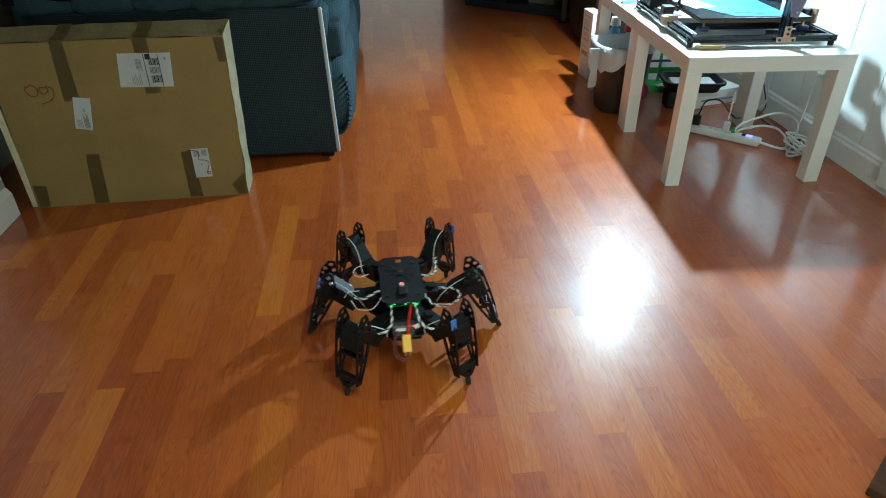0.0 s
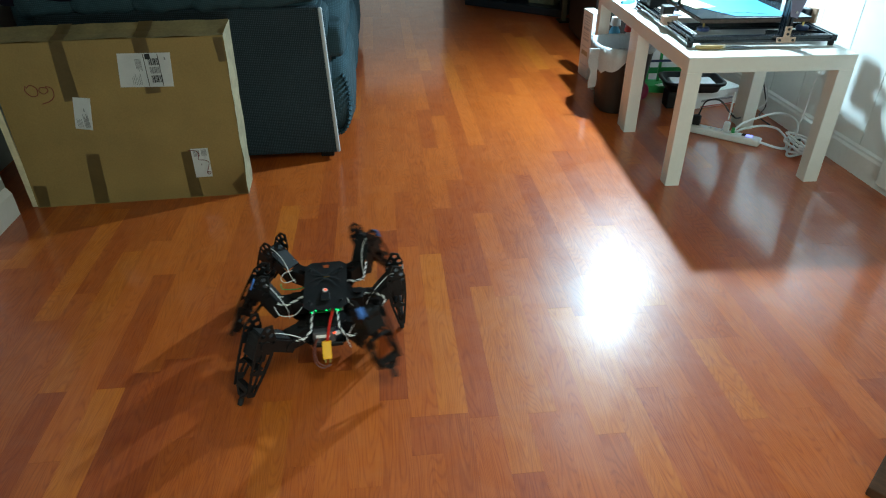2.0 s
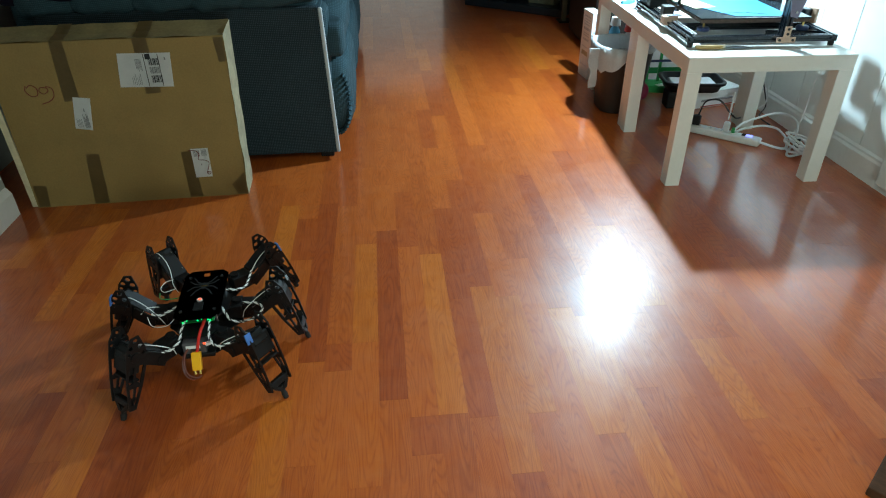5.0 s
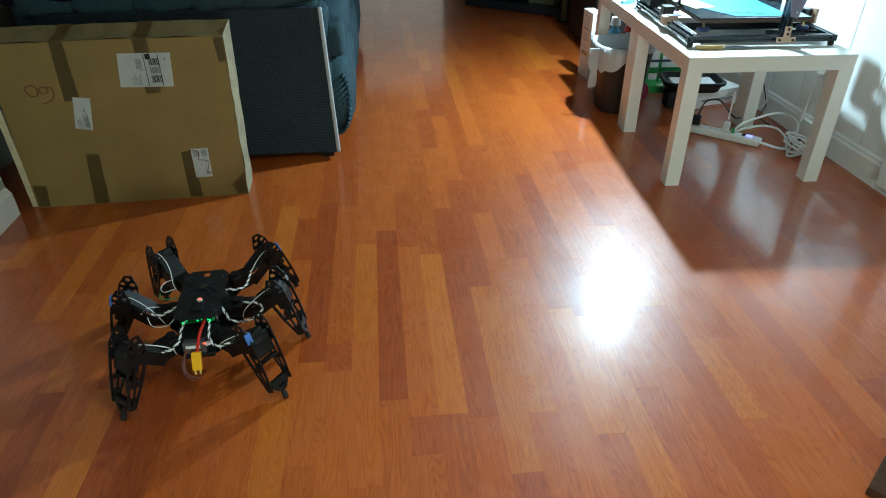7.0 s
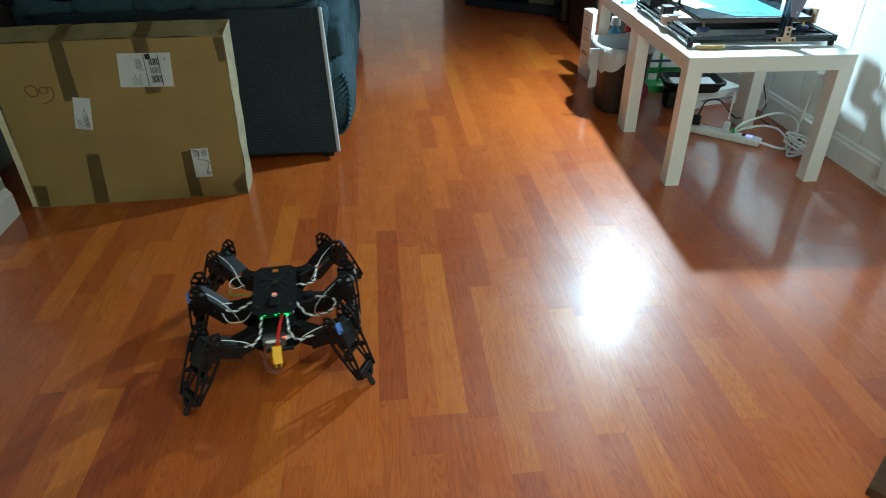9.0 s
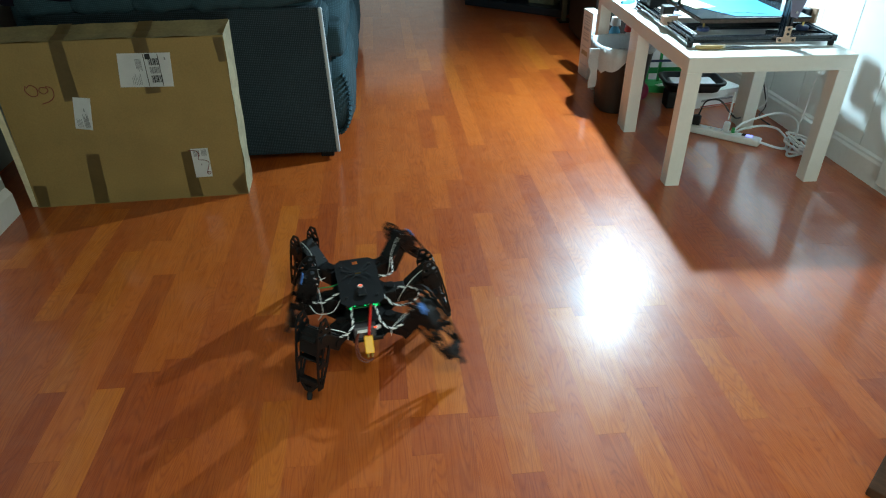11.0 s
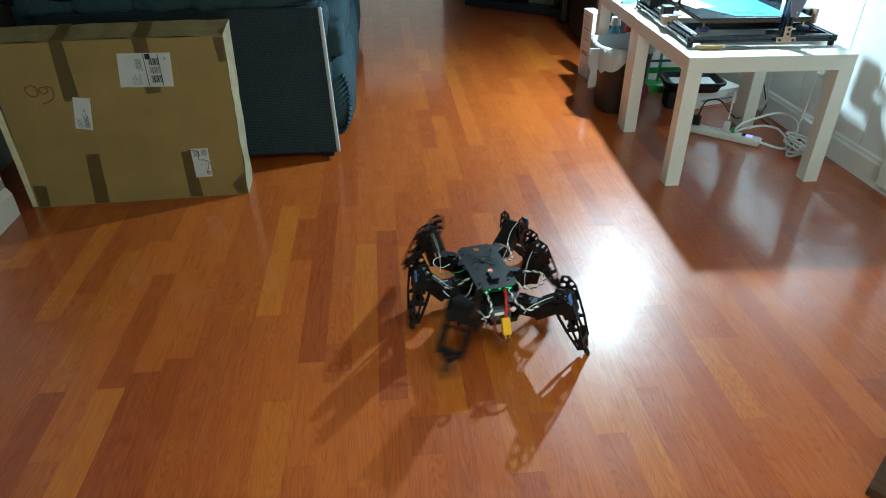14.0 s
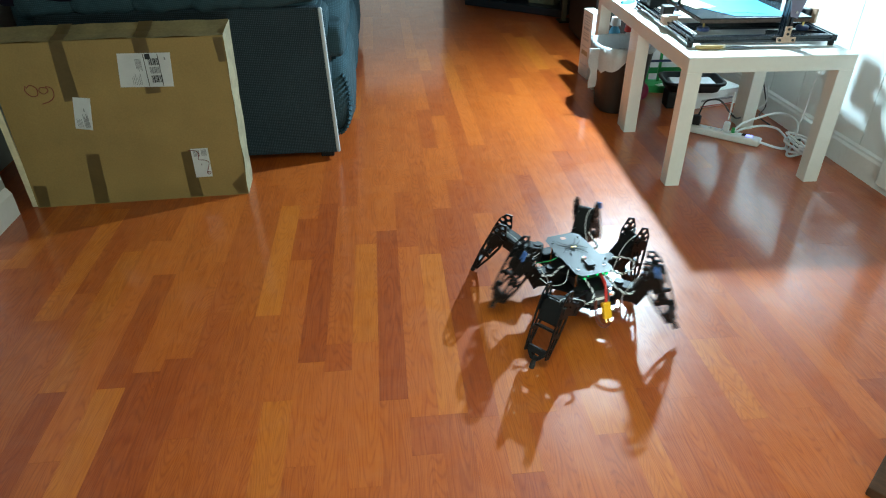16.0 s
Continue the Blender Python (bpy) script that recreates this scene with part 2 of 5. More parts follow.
# ---------------------------------------------------------------- shaping tools
def part(name, bm, material, parent=None, label="", m=None, smooth=False):
    """One mesh object out of a bmesh; under a thing or part if parent is given."""
    me = bpy.data.meshes.new(name)
    bmesh.ops.recalc_face_normals(bm, faces=bm.faces)
    if smooth:
        for f in bm.faces:
            f.smooth = True
    bm.to_mesh(me)
    bm.free()
    me.materials.append(material)
    ob = new(name, me)
    if parent is not None:
        ob.parent = parent
    if m is not None:
        ob.matrix_basis = m
    if label:
        ob["label"] = label
    return ob


def empty(name, m, **tags):
    ob = new(name)
    ob.empty_display_size = 0.05
    ob.matrix_basis = m
    return tagged(ob, **tags)


def add_box(bm, sx, sy, sz, m=Matrix(), bevel=0.0, seg=2):
    """A box of that size round the origin of m."""
    r = bmesh.ops.create_cube(bm, size=1.0, matrix=Matrix.Diagonal((sx, sy, sz, 1)))
    vs = r["verts"]
    if bevel:
        es = list({e for v in vs for e in v.link_edges})
        r = bmesh.ops.bevel(bm, geom=es, offset=bevel, segments=seg, profile=0.5, affect="EDGES", clamp_overlap=True)
        vs = list({v for f in r["faces"] for v in f.verts} | {v for v in vs if v.is_valid})
    bmesh.ops.transform(bm, matrix=m, verts=vs)
    return bm


def box(sx, sy, sz, m=Matrix(), bevel=0.0, seg=2):
    return add_box(bmesh.new(), sx, sy, sz, m, bevel, seg)


def between(a, b):
    """A pose at a whose z axis runs to b."""
    a, b = Vector(a), Vector(b)
    return Matrix.Translation(a) @ (b - a).to_track_quat("Z", "Y").to_matrix().to_4x4()


def add_cyl(bm, a, b, r1, r2=None, seg=16):
    a, b = Vector(a), Vector(b)
    m = between((a + b) / 2, b)
    bmesh.ops.create_cone(bm, cap_ends=True, segments=seg, radius1=r1, radius2=r1 if r2 is None else r2,
                          depth=(b - a).length, matrix=m)
    return bm


def cyl(a, b, r1, r2=None, seg=16):
    return add_cyl(bmesh.new(), a, b, r1, r2, seg)


def add_bar(bm, a, b, w, t, side=(0, 1, 0)):
    """A flat bar from a to b: t thick along side, w wide across it."""
    a, b, s = Vector(a), Vector(b), Vector(side).normalized()
    d = (b - a).normalized()
    n = d.cross(s).normalized()
    vs = []
    for q in (a, b):
        for i, j in ((-1, -1), (1, -1), (1, 1), (-1, 1)):
            vs.append(bm.verts.new(q + n * (w / 2 * i) + s * (t / 2 * j)))
    for i in range(4):
        bm.faces.new((vs[i], vs[(i + 1) % 4], vs[4 + (i + 1) % 4], vs[4 + i]))
    bm.faces.new(vs[3::-1])
    bm.faces.new(vs[4:])
    return bm


def prism(outline, depth, m=Matrix(), bevel=0.0):
    """A flat outline in x and y, extruded along z by depth."""
    bm = bmesh.new()
    lo = [bm.verts.new((x, y, 0)) for x, y in outline]
    f = bm.faces.new(lo)
    r = bmesh.ops.extrude_face_region(bm, geom=[f])
    up = [v for v in r["geom"] if isinstance(v, bmesh.types.BMVert)]
    bmesh.ops.translate(bm, vec=(0, 0, depth), verts=up)
    if bevel:
        bmesh.ops.bevel(bm, geom=bm.edges[:], offset=bevel, segments=1, affect="EDGES", clamp_overlap=True)
    bmesh.ops.transform(bm, matrix=m, verts=bm.verts)
    return bm


def smooth_path(points, steps=8):
    """Points of a Catmull-Rom line through the given ones."""
    ps = [Vector(q) for q in points]
    ps = [2 * ps[0] - ps[1]] + ps + [2 * ps[-1] - ps[-2]]
    out = []
    for i in range(1, len(ps) - 2):
        a, b, c, d = ps[i - 1:i + 3]
        for k in range(steps):
            t = k / steps
            out.append(0.5 * ((2 * b) + (c - a) * t + (2 * a - 5 * b + 4 * c - d) * t * t + (3 * b - a - 3 * c + d) * t ** 3))
    out.append(ps[-2])
    return out


def add_tube(bm, pts, r, seg=7):
    rings = []
    n = Vector((0.3, 0.2, 0.93))
    for i, q in enumerate(pts):
        d = (pts[min(i + 1, len(pts) - 1)] - pts[max(i - 1, 0)]).normalized()
        n = (n - d * n.dot(d))
        n = n.normalized() if n.length > 1e-5 else d.orthogonal().normalized()
        s = d.cross(n)
        rings.append([bm.verts.new(q + (n * math.cos(6.2832 * k / seg) + s * math.sin(6.2832 * k / seg)) * r) for k in range(seg)])
    for u, v in zip(rings, rings[1:]):
        for k in range(seg):
            bm.faces.new((u[k], u[(k + 1) % seg], v[(k + 1) % seg], v[k]))
    bm.faces.new(rings[0][::-1])
    bm.faces.new(rings[-1])
    return bm


def tube(points, r, steps=8, seg=7):
    return add_tube(bmesh.new(), smooth_path(points, steps), r, seg)


def twisted(points, r, pitch=0.02, steps=14):
    """Three strands twisted round one line: two meshes, the pale pair and the dark one."""
    base = smooth_path(points, steps)
    pale, dark = bmesh.new(), bmesh.new()
    for ph, bm in ((0, pale), (2.094, pale), (4.189, dark)):
        s, out = 0.0, []
        for i, q in enumerate(base):
            d = (base[min(i + 1, len(base) - 1)] - base[max(i - 1, 0)]).normalized()
            if i:
                s += (q - base[i - 1]).length
            n = d.cross(Vector((0, 0.2, 1))).normalized()
            w = d.cross(n)
            a = ph + 6.2832 * s / pitch
            out.append(q + (n * math.cos(a) + w * math.sin(a)) * r * 1.5)
        add_tube(bm, out, r, 6)
    return pale, dark


def puff(sx, sy, sz, e=0.35, nu=36, nv=20, wrinkle=0.0, freq=14.0, seed=0):
    """A padded cushion: a rounded block with soft corners and wrinkles."""
    bm = bmesh.new()
    pw = lambda v: math.copysign(abs(v) ** e, v)
    rows = []
    for j in range(1, nv):
        ph = -math.pi / 2 + math.pi * j / nv
        row = []
        for i in range(nu):
            th = 2 * math.pi * i / nu
            v = Vector((sx / 2 * pw(math.cos(ph)) * pw(math.cos(th)), sy / 2 * pw(math.cos(ph)) * pw(math.sin(th)), sz / 2 * pw(math.sin(ph))))
            if wrinkle:
                v += v.normalized() * wrinkle * noise.noise(v * freq + Vector((seed * 7.1, 0, 0)))
            row.append(bm.verts.new(v))
        rows.append(row)
    for a, b in zip(rows, rows[1:]):
        for i in range(nu):
            bm.faces.new((a[i], a[(i + 1) % nu], b[(i + 1) % nu], b[i]))
    bm.faces.new(rows[0][::-1])
    bm.faces.new(rows[-1])
    return bm


T = Matrix.Translation


def RX(a):
    return Matrix.Rotation(a, 4, "X")



def RY(a):
    return Matrix.Rotation(a, 4, "Y")



def RZ(a):
    return Matrix.Rotation(a, 4, "Z")


# ---------------------------------------------------------------- room
X_LEFT, X_RIGHT, Y_BACK, Y_FAR, H_ROOM = -1.44, 1.70, -1.6, 7.0, 2.45


def slab(name, x0, x1, y0, y1, z0, z1, material, label):
    ob = part(name, box(x1 - x0, y1 - y0, z1 - z0, T(((x0 + x1) / 2, (y0 + y1) / 2, (z0 + z1) / 2))), material)
    return tagged(ob, label=label, kind="structure")


def build_room():
    floor = slab("floor", X_LEFT - 0.1, X_RIGHT + 0.1, Y_BACK - 0.1, Y_FAR + 0.1, -0.08, -0.008, SUBFLOOR,
                 "glossy reddish cherry three-strip laminate floor")
    slab("ceiling", X_LEFT - 0.1, X_RIGHT + 0.1, Y_BACK - 0.1, Y_FAR + 0.1, H_ROOM, H_ROOM + 0.1, CEIL, "plain white painted ceiling")
    slab("wall_west", X_LEFT - 0.1, X_LEFT, Y_BACK, Y_FAR, -0.008, H_ROOM, WALL_DIMMED, "plain pale painted wall beside the sofa")
    slab("wall_corner", X_LEFT, -1.228, Y_BACK, 1.985, -0.008, H_ROOM, WALL_DIMMED, "projecting corner of the pale painted wall")
    slab("wall_south", X_LEFT - 0.1, X_RIGHT + 0.1, Y_BACK - 0.1, Y_BACK, -0.008, H_ROOM, WALL_DIMMED, "plain unseen wall, its paint darkened to cut bounced light")
    slab("wall_north", X_LEFT - 0.1, X_RIGHT + 0.1, Y_FAR, Y_FAR + 0.1, -0.008, H_ROOM, WALL_DIMMED, "plain pale painted far wall")
    east = slab("wall_east", X_RIGHT + 0.006, X_RIGHT + 0.1, Y_BACK, Y_FAR, -0.008, H_ROOM, WALL, "white painted wall of vertical grooved panels")
    w = 0.205
    y = 1.19
    while y < 4.6:
        part("panel", box(0.012, w - 0.003, 2.33, T((X_RIGHT + 0.004, y + w / 2, 1.26)), 0.0015, 1), WALL, east)
        y += w
    board = part("baseboard", prism([(0, 0), (0.014, 0), (0.014, 0.082), (0.009, 0.090), (0.009, 0.097), (0.0, 0.104)], 5.6,
                                    T((X_RIGHT - 0.002, -1.0, -0.004)) @ Matrix(((-1, 0, 0, 0), (0, 0, 1, 0), (0, 1, 0, 0), (0, 0, 0, 1)))), TRIM)
    tagged(board, label="white moulded baseboard along the panelled wall", kind="structure")
    board = part("baseboard", prism([(0, 0), (0.014, 0), (0.014, 0.082), (0.009, 0.090), (0.0, 0.104)], 3.485,
                                    T((-1.228, -1.5, -0.004)) @ Matrix(((1, 0, 0, 0), (0, 0, 1, 0), (0, 1, 0, 0), (0, 0, 0, 1)))), TRIM)
    tagged(board, label="white baseboard at the pale wall", kind="structure")
    tr = part("trim", box(0.03, 0.085, 2.04, T((X_RIGHT - 0.021, 1.802, 1.046)), 0.004), TRIM)
    tagged(tr, label="white door casing on the panelled wall", kind="structure")
    return floor


FLOOR = build_room()

# ---------------------------------------------------------------- tables
TABLE_M = pose(0.970, 1.957, 0, 0, 0, -2.39)


def side_table(m, label):
    t = empty("side_table", m, label=label, category="table", group="white side tables")
    part("tabletop", box(0.55, 0.55, 0.05, T((0.275, 0.275, 0.425)), 0.0015), LACK, t)
    leg = box(0.05, 0.05, 0.40, T((0, 0, 0.2)), 0.0012)
    first = part("leg", leg, LACK, t, m=T((0.025, 0.025, 0)))
    for x, y in ((0.525, 0.025), (0.025, 0.525), (0.525, 0.525)):
        o = first.copy()
        scene.collection.objects.link(o)
        o.parent = t
        o.matrix_basis = T((x, y, 0))
    return t


side_table(TABLE_M, "square white side table with a machine on top")
side_table(TABLE_M @ T((0.003, 0.552, 0)), "square white side table pushed behind another one")

# ---------------------------------------------------------------- cardboard box
BOX_M = T((-1.174, 2.025, 0)) @ RZ(math.atan2(0.030, 0.688))
BW, BH, BD = 0.688, 0.535, 0.112


def build_carton():
    c = empty("cardboard_box", BOX_M, label="large flat brown shipping carton standing on edge, taped and labelled", category="box")
    bm = bmesh.new()
    nx, nz = 26, 16
    def front(i, j):
        u, v = i / nx, j / nz
        z = BH * v + 0.004 * noise.noise(Vector((u * 3, v * 2, 0))) * v
        return Vector((BW * u + 0.006 * v * u, -0.006 * math.sin(math.pi * u) * math.sin(math.pi * v) + 0.016 * v, z))
    def back(i, j):
        u, v = i / nx, j / nz
        return Vector((BW * u + 0.012 * v * u, BD + 0.016 * v, (BH + 0.022) * v))
    F = [[bm.verts.new(front(i, j)) for j in range(nz + 1)] for i in range(nx + 1)]
    B = [[bm.verts.new(back(i, j)) for j in range(nz + 1)] for i in range(nx + 1)]
    for i in range(nx):
        for j in range(nz):
            bm.faces.new((F[i][j], F[i + 1][j], F[i + 1][j + 1], F[i][j + 1]))
            bm.faces.new((B[i][j + 1], B[i + 1][j + 1], B[i + 1][j], B[i][j]))
        bm.faces.new((F[i][0], B[i][0], B[i + 1][0], F[i + 1][0]))
    for j in range(nz):
        bm.faces.new((F[0][j], F[0][j + 1], B[0][j + 1], B[0][j]))
    part("body", bm, CARD, c)
    # top flap, sagging between its edges
    bm = bmesh.new()
    G = []
    for i in range(nx + 1):
        row = []
        for k in range(5):
            s = k / 4
            q = front(i, nz).lerp(back(i, nz), s)
            q.z += 0.002 - 0.008 * math.sin(math.pi * s) + 0.004 * noise.noise(Vector((i * 0.31, s * 2, 4)))
            row.append(bm.verts.new(q))
        G.append(row)
    for i in range(nx):
        for k in range(4):
            bm.faces.new((G[i][k], G[i + 1][k], G[i + 1][k + 1], G[i][k + 1]))
    bmesh.ops.solidify(bm, geom=bm.faces[:], thickness=0.003)
    part("flap", bm, CARD_WORN_LIT, c, "worn cardboard top flap, painted paler as if lit")
    # end flap
    bm = bmesh.new()
    G = []
    for j in range(nz + 1):
        row = []
        for k in range(4):
            s = k / 3
            q = front(nx, j).lerp(back(nx, j), s)
            q.x += 0.002 + 0.004 * noise.noise(Vector((j * 0.4, s * 3, 9)))
            row.append(bm.verts.new(q))
        G.append(row)
    for j in range(nz):
        for k in range(3):
            bm.faces.new((G[j][k], G[j][k + 1], G[j + 1][k + 1], G[j + 1][k]))
    bmesh.ops.solidify(bm, geom=bm.faces[:], thickness=0.003)
    part("end_flap", bm, CARD_EDGE, c, "scuffed cardboard end, painted pale as if lamp-lit")
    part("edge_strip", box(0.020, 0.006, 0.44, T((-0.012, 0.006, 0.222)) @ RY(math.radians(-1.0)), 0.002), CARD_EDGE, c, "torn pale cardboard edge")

    def on_front(u, v, lift):
        return Vector((u, -0.006 * math.sin(math.pi * min(1, max(0, u / BW))) * math.sin(math.pi * v / BH) + 0.016 * v / BH - lift, v))

    def sticker(name, quad, material, parent, lift=0.0016, label="", n=6):
        """A sheet that follows the bowed front."""
        bm = bmesh.new()
        a, b, d, e = [Vector(q) for q in quad]
        G = []
        for i in range(n + 1):
            row = []
            for j in range(n + 1):
                q = a.lerp(b, i / n).lerp(e.lerp(d, i / n), j / n)
                row.append(bm.verts.new(on_front(q.x, q.y, lift)))
            G.append(row)
        for i in range(n):
            for j in range(n):
                bm.faces.new((G[i][j], G[i + 1][j], G[i + 1][j + 1], G[i][j + 1]))
        bmesh.ops.solidify(bm, geom=bm.faces[:], thickness=0.0004)
        return part(name, bm, material, parent, label)

    tapes = [((0.192, 0.537), (0.230, 0.537), (0.234, 0.359), (0.188, 0.355)), ((0.428, 0.537), (0.469, 0.537), (0.480, 0.370), (0.434, 0.368)),
             ((0.201, 0.181), (0.242, 0.179), (0.230, 0.003), (0.184, 0.003)), ((0.497, 0.168), (0.530, 0.170), (0.537, 0.003), (0.495, 0.004)),
             ((0.664, 0.530), (0.692, 0.530), (0.691, 0.457), (0.671, 0.455)), ((0.640, 0.040), (0.686, 0.082), (0.686, 0.004), (0.655, 0.004)),
             ((0.008, 0.080), (0.049, 0.077), (0.040, 0.003), (0.006, 0.004))]
    for q in tapes:
        sticker("tape", q, TAPE, c, 0.0012)
    for u0, u1 in ((0.190, 0.230), (0.428, 0.470)):
        bm = bmesh.new()
        vs = []
        for s in (0.0, 0.25, 0.5, 0.75, 1.0):
            q = front(int(nx * u0 / BW), nz).lerp(back(int(nx * u0 / BW), nz), s)
            z = q.z + 0.004 - 0.007 * math.sin(math.pi * s) - (0.004 if s == 0 else 0)
            vs.append((bm.verts.new((u0, q.y - 0.001 + 0.002 * s, z)), bm.verts.new((u1, q.y - 0.001 + 0.002 * s, z))))
        for a, b in zip(vs, vs[1:]):
            bm.faces.new((a[0], a[1], b[1], b[0]))
        bmesh.ops.solidify(bm, geom=bm.faces[:], thickness=0.0006)
        part("tape", bm, TAPE, c)
    lab = sticker("shipping_label", ((0.376, 0.494), (0.531, 0.491), (0.522, 0.387), (0.364, 0.392)), PAPER, c, 0.0024, "white printed shipping label")
    def mark(x0, x1, y0, y1, material, parent, lift=0.0031):
        sticker("print", ((x0, y1), (x1, y1), (x1, y0), (x0, y0)), material, parent, lift, n=1)
    mark(0.455, 0.470, 0.474, 0.490, INK, lab)
    mark(0.4495, 0.4515, 0.392, 0.489, INK, lab)
    mark(0.4915, 0.4935, 0.390, 0.489, INK, lab)
    for y0, y1, kind in ((0.455, 0.476, 1), (0.430, 0.450, 0), (0.402, 0.424, 1)):
        x = 0.462
        for k in range(9):
            w = 0.0012 + 0.0011 * ((k * 7) % 3)
            mark(x, x + w, y0, y1, INK if kind else GREY_INK, lab)
            x += w + 0.0014
    for k in range(6):
        mark(0.424 + 0.003 * k, 0.4255 + 0.003 * k, 0.446 - 0.004 * (k % 3), 0.476, GREY_INK, lab)
        mark(0.405 + 0.005 * k, 0.4065 + 0.005 * k, 0.397, 0.420 + 0.006 * (k % 3), GREY_INK, lab)
    mark(0.510, 0.514, 0.470, 0.478, GREY_INK, lab)
    lab = sticker("paper_label", ((0.215, 0.369), (0.265, 0.363), (0.248, 0.260), (0.197, 0.269)), PAPER, c, 0.0024, "small white printed paper label")
    for k in range(5):
        mark(0.208 + 0.0035 * k, 0.2095 + 0.0035 * k, 0.272, 0.300 - 0.004 * (k % 2), GREY_INK, lab)
        mark(0.229 + 0.0032 * k, 0.2308 + 0.0032 * k, 0.270, 0.315 - 0.008 * (k % 3), GREY_INK, lab)
    mark(0.236, 0.239, 0.322, 0.332, GREY_INK, lab)
    lab = sticker("paper_label", ((0.529, 0.178), (0.584, 0.178), (0.582, 0.075), (0.528, 0.075)), PAPER, c, 0.0024, "white paper label with a pen scrawl")
    for k in range(5):
        mark(0.536 + 0.004 * k, 0.538 + 0.004 * k, 0.150, 0.172, GREY_INK, lab)
        mark(0.561 + 0.0035 * k, 0.5628 + 0.0035 * k, 0.152, 0.174, GREY_INK, lab)
    mark(0.553, 0.556, 0.118, 0.124, GREY_INK, lab)
    pen = [on_front(u, v, 0.0034) for u, v in ((0.520, 0.172), (0.540, 0.172), (0.552, 0.160), (0.548, 0.140), (0.566, 0.136), (0.579, 0.128), (0.574, 0.108), (0.568, 0.090), (0.574, 0.084), (0.580, 0.092), (0.568, 0.094))]
    part("print", tube(pen, 0.0011, 5, 5), RED_INK, lab)
    for loop in (((0.088, 0.408), (0.084, 0.392), (0.098, 0.376), (0.116, 0.380), (0.118, 0.400), (0.102, 0.410), (0.090, 0.402)),
                 ((0.148, 0.400), (0.130, 0.402), (0.124, 0.390), (0.136, 0.382), (0.150, 0.392), (0.146, 0.404), (0.162, 0.398), (0.163, 0.376), (0.148, 0.360), (0.122, 0.351))):
        part("marker_stroke", tube([on_front(u, v, 0.0012) for u, v in loop], 0.0013, 6, 5), RED_INK, c, "red felt pen scrawl")
    part("paper_label", box(0.0008, 0.040, 0.09, T((BW - 0.0005, 0.062, 0.255)) @ RX(math.radians(3))), PAPER, c, "white paper label on the end")
    return c


build_carton()

# ---------------------------------------------------------------- sofa
def build_sofa():
    s = empty("sofa", pose(-0.183, 2.32, 0), label="dark teal upholstered reclining sofa with padded cushions", category="sofa")
    def lean(bm):
        """Lean the sofa's end back towards its top to fit the camera's view."""
        for v in bm.verts:
            v.co.x -= 0.034 * (v.co.z - 0.03)
        return bm
    part("side_panel", lean(box(0.94, 0.035, 0.535, T((-0.47, 0.0175, 0.2925)), 0.010, 3)), TWEED, s, "dark teal woven fabric side")
    part("arm", box(0.93, 0.17, 0.50, T((-0.465, 0.125, 0.30)), 0.035, 4), VELOUR, s, smooth=True)
    part("edge_trim", lean(box(0.014, 0.018, 0.530, T((0.0, 0.005, 0.2930)), 0.005, 3)), PIPING, s, "pale piped edge of the side panel", smooth=True)
    part("arm_pad", puff(0.95, 0.22, 0.12, 0.45, 60, 18, 0.010, 9, 2), VELOUR, s, m=T((-0.50, 0.13, 0.585)), smooth=True)
    for k, (x, z, w) in enumerate(((-0.165, 0.612, 0.30), (-0.335, 0.606, 0.27), (-0.515, 0.602, 0.27), (-0.72, 0.600, 0.26), (-0.90, 0.600, 0.24))):
        part("tufted_roll", puff(w, 0.20, 0.118, 0.62, 48, 22, 0.016, 22, k), VELOUR, s, m=T((x, 0.085, z)) @ RY(math.radians(-4)) @ RZ(0.06), smooth=True)
    L = 0.66
    for k in range(3):
        y = 0.045 + L * k + L / 2
        part("footrest", puff(0.20, L, 0.31, 0.50, 48, 24, 0.010, 17, 10 + k), VELOUR, s, m=T((-0.030, y, 0.215)), smooth=True)
        part("seat_cushion", puff(0.60, L, 0.20, 0.42, 44, 20, 0.012, 11, 20 + k), VELOUR, s, m=T((-0.245, y + 0.16, 0.430)), smooth=True)
        part("back_cushion", puff(0.30, L, 0.55, 0.50, 40, 22, 0.016, 9, 30 + k), VELOUR, s, m=T((-0.74, y + 0.16, 0.72)) @ RY(math.radians(-12)), smooth=True)
    part("arm_front", puff(0.085, 0.16, 0.125, 0.55, 28, 16, 0.006, 20, 5), VELOUR, s, m=T((0.012, 0.14, 0.425)), smooth=True)
    part("base", box(0.86, 2.12, 0.16, T((-0.48, 1.20, 0.135)), 0.01), TWEED, s)
    part("backrest", box(0.22, 2.34, 0.92, T((-0.94, 1.20, 0.55)), 0.06, 4), VELOUR, s, smooth=True)
    part("arm", box(0.93, 0.20, 0.52, T((-0.465, 2.28, 0.31)), 0.035, 4), VELOUR, s, smooth=True)
    # pleats along the footrest's edge
    for k in range(17):
        an = math.radians(-100 + 9.5 * k)
        q = Vector((0.005 + 0.051 * math.cos(an), 0.066, 0.205 + 0.122 * math.sin(an)))
        part("pleat", puff(0.018, 0.050, 0.010, 0.9, 12, 8), VELOUR, s, m=T(q) @ RY(-an), smooth=True)
    for x, y in ((-0.045, 0.02), (-0.88, 0.02), (-0.045, 2.30), (-0.88, 2.30)):
        part("foot", box(0.05, 0.05, 0.065, T((x, y + 0.030, 0.0325)), 0.004), FOOT, s)
    return s


build_sofa()
throw = part("throw_blanket", puff(0.54, 0.26, 0.17, 0.55, 56, 24, 0.022, 16, 41), VIOLET, m=T((-1.005, 2.425, 0.665)) @ RY(math.radians(-3)), smooth=True)
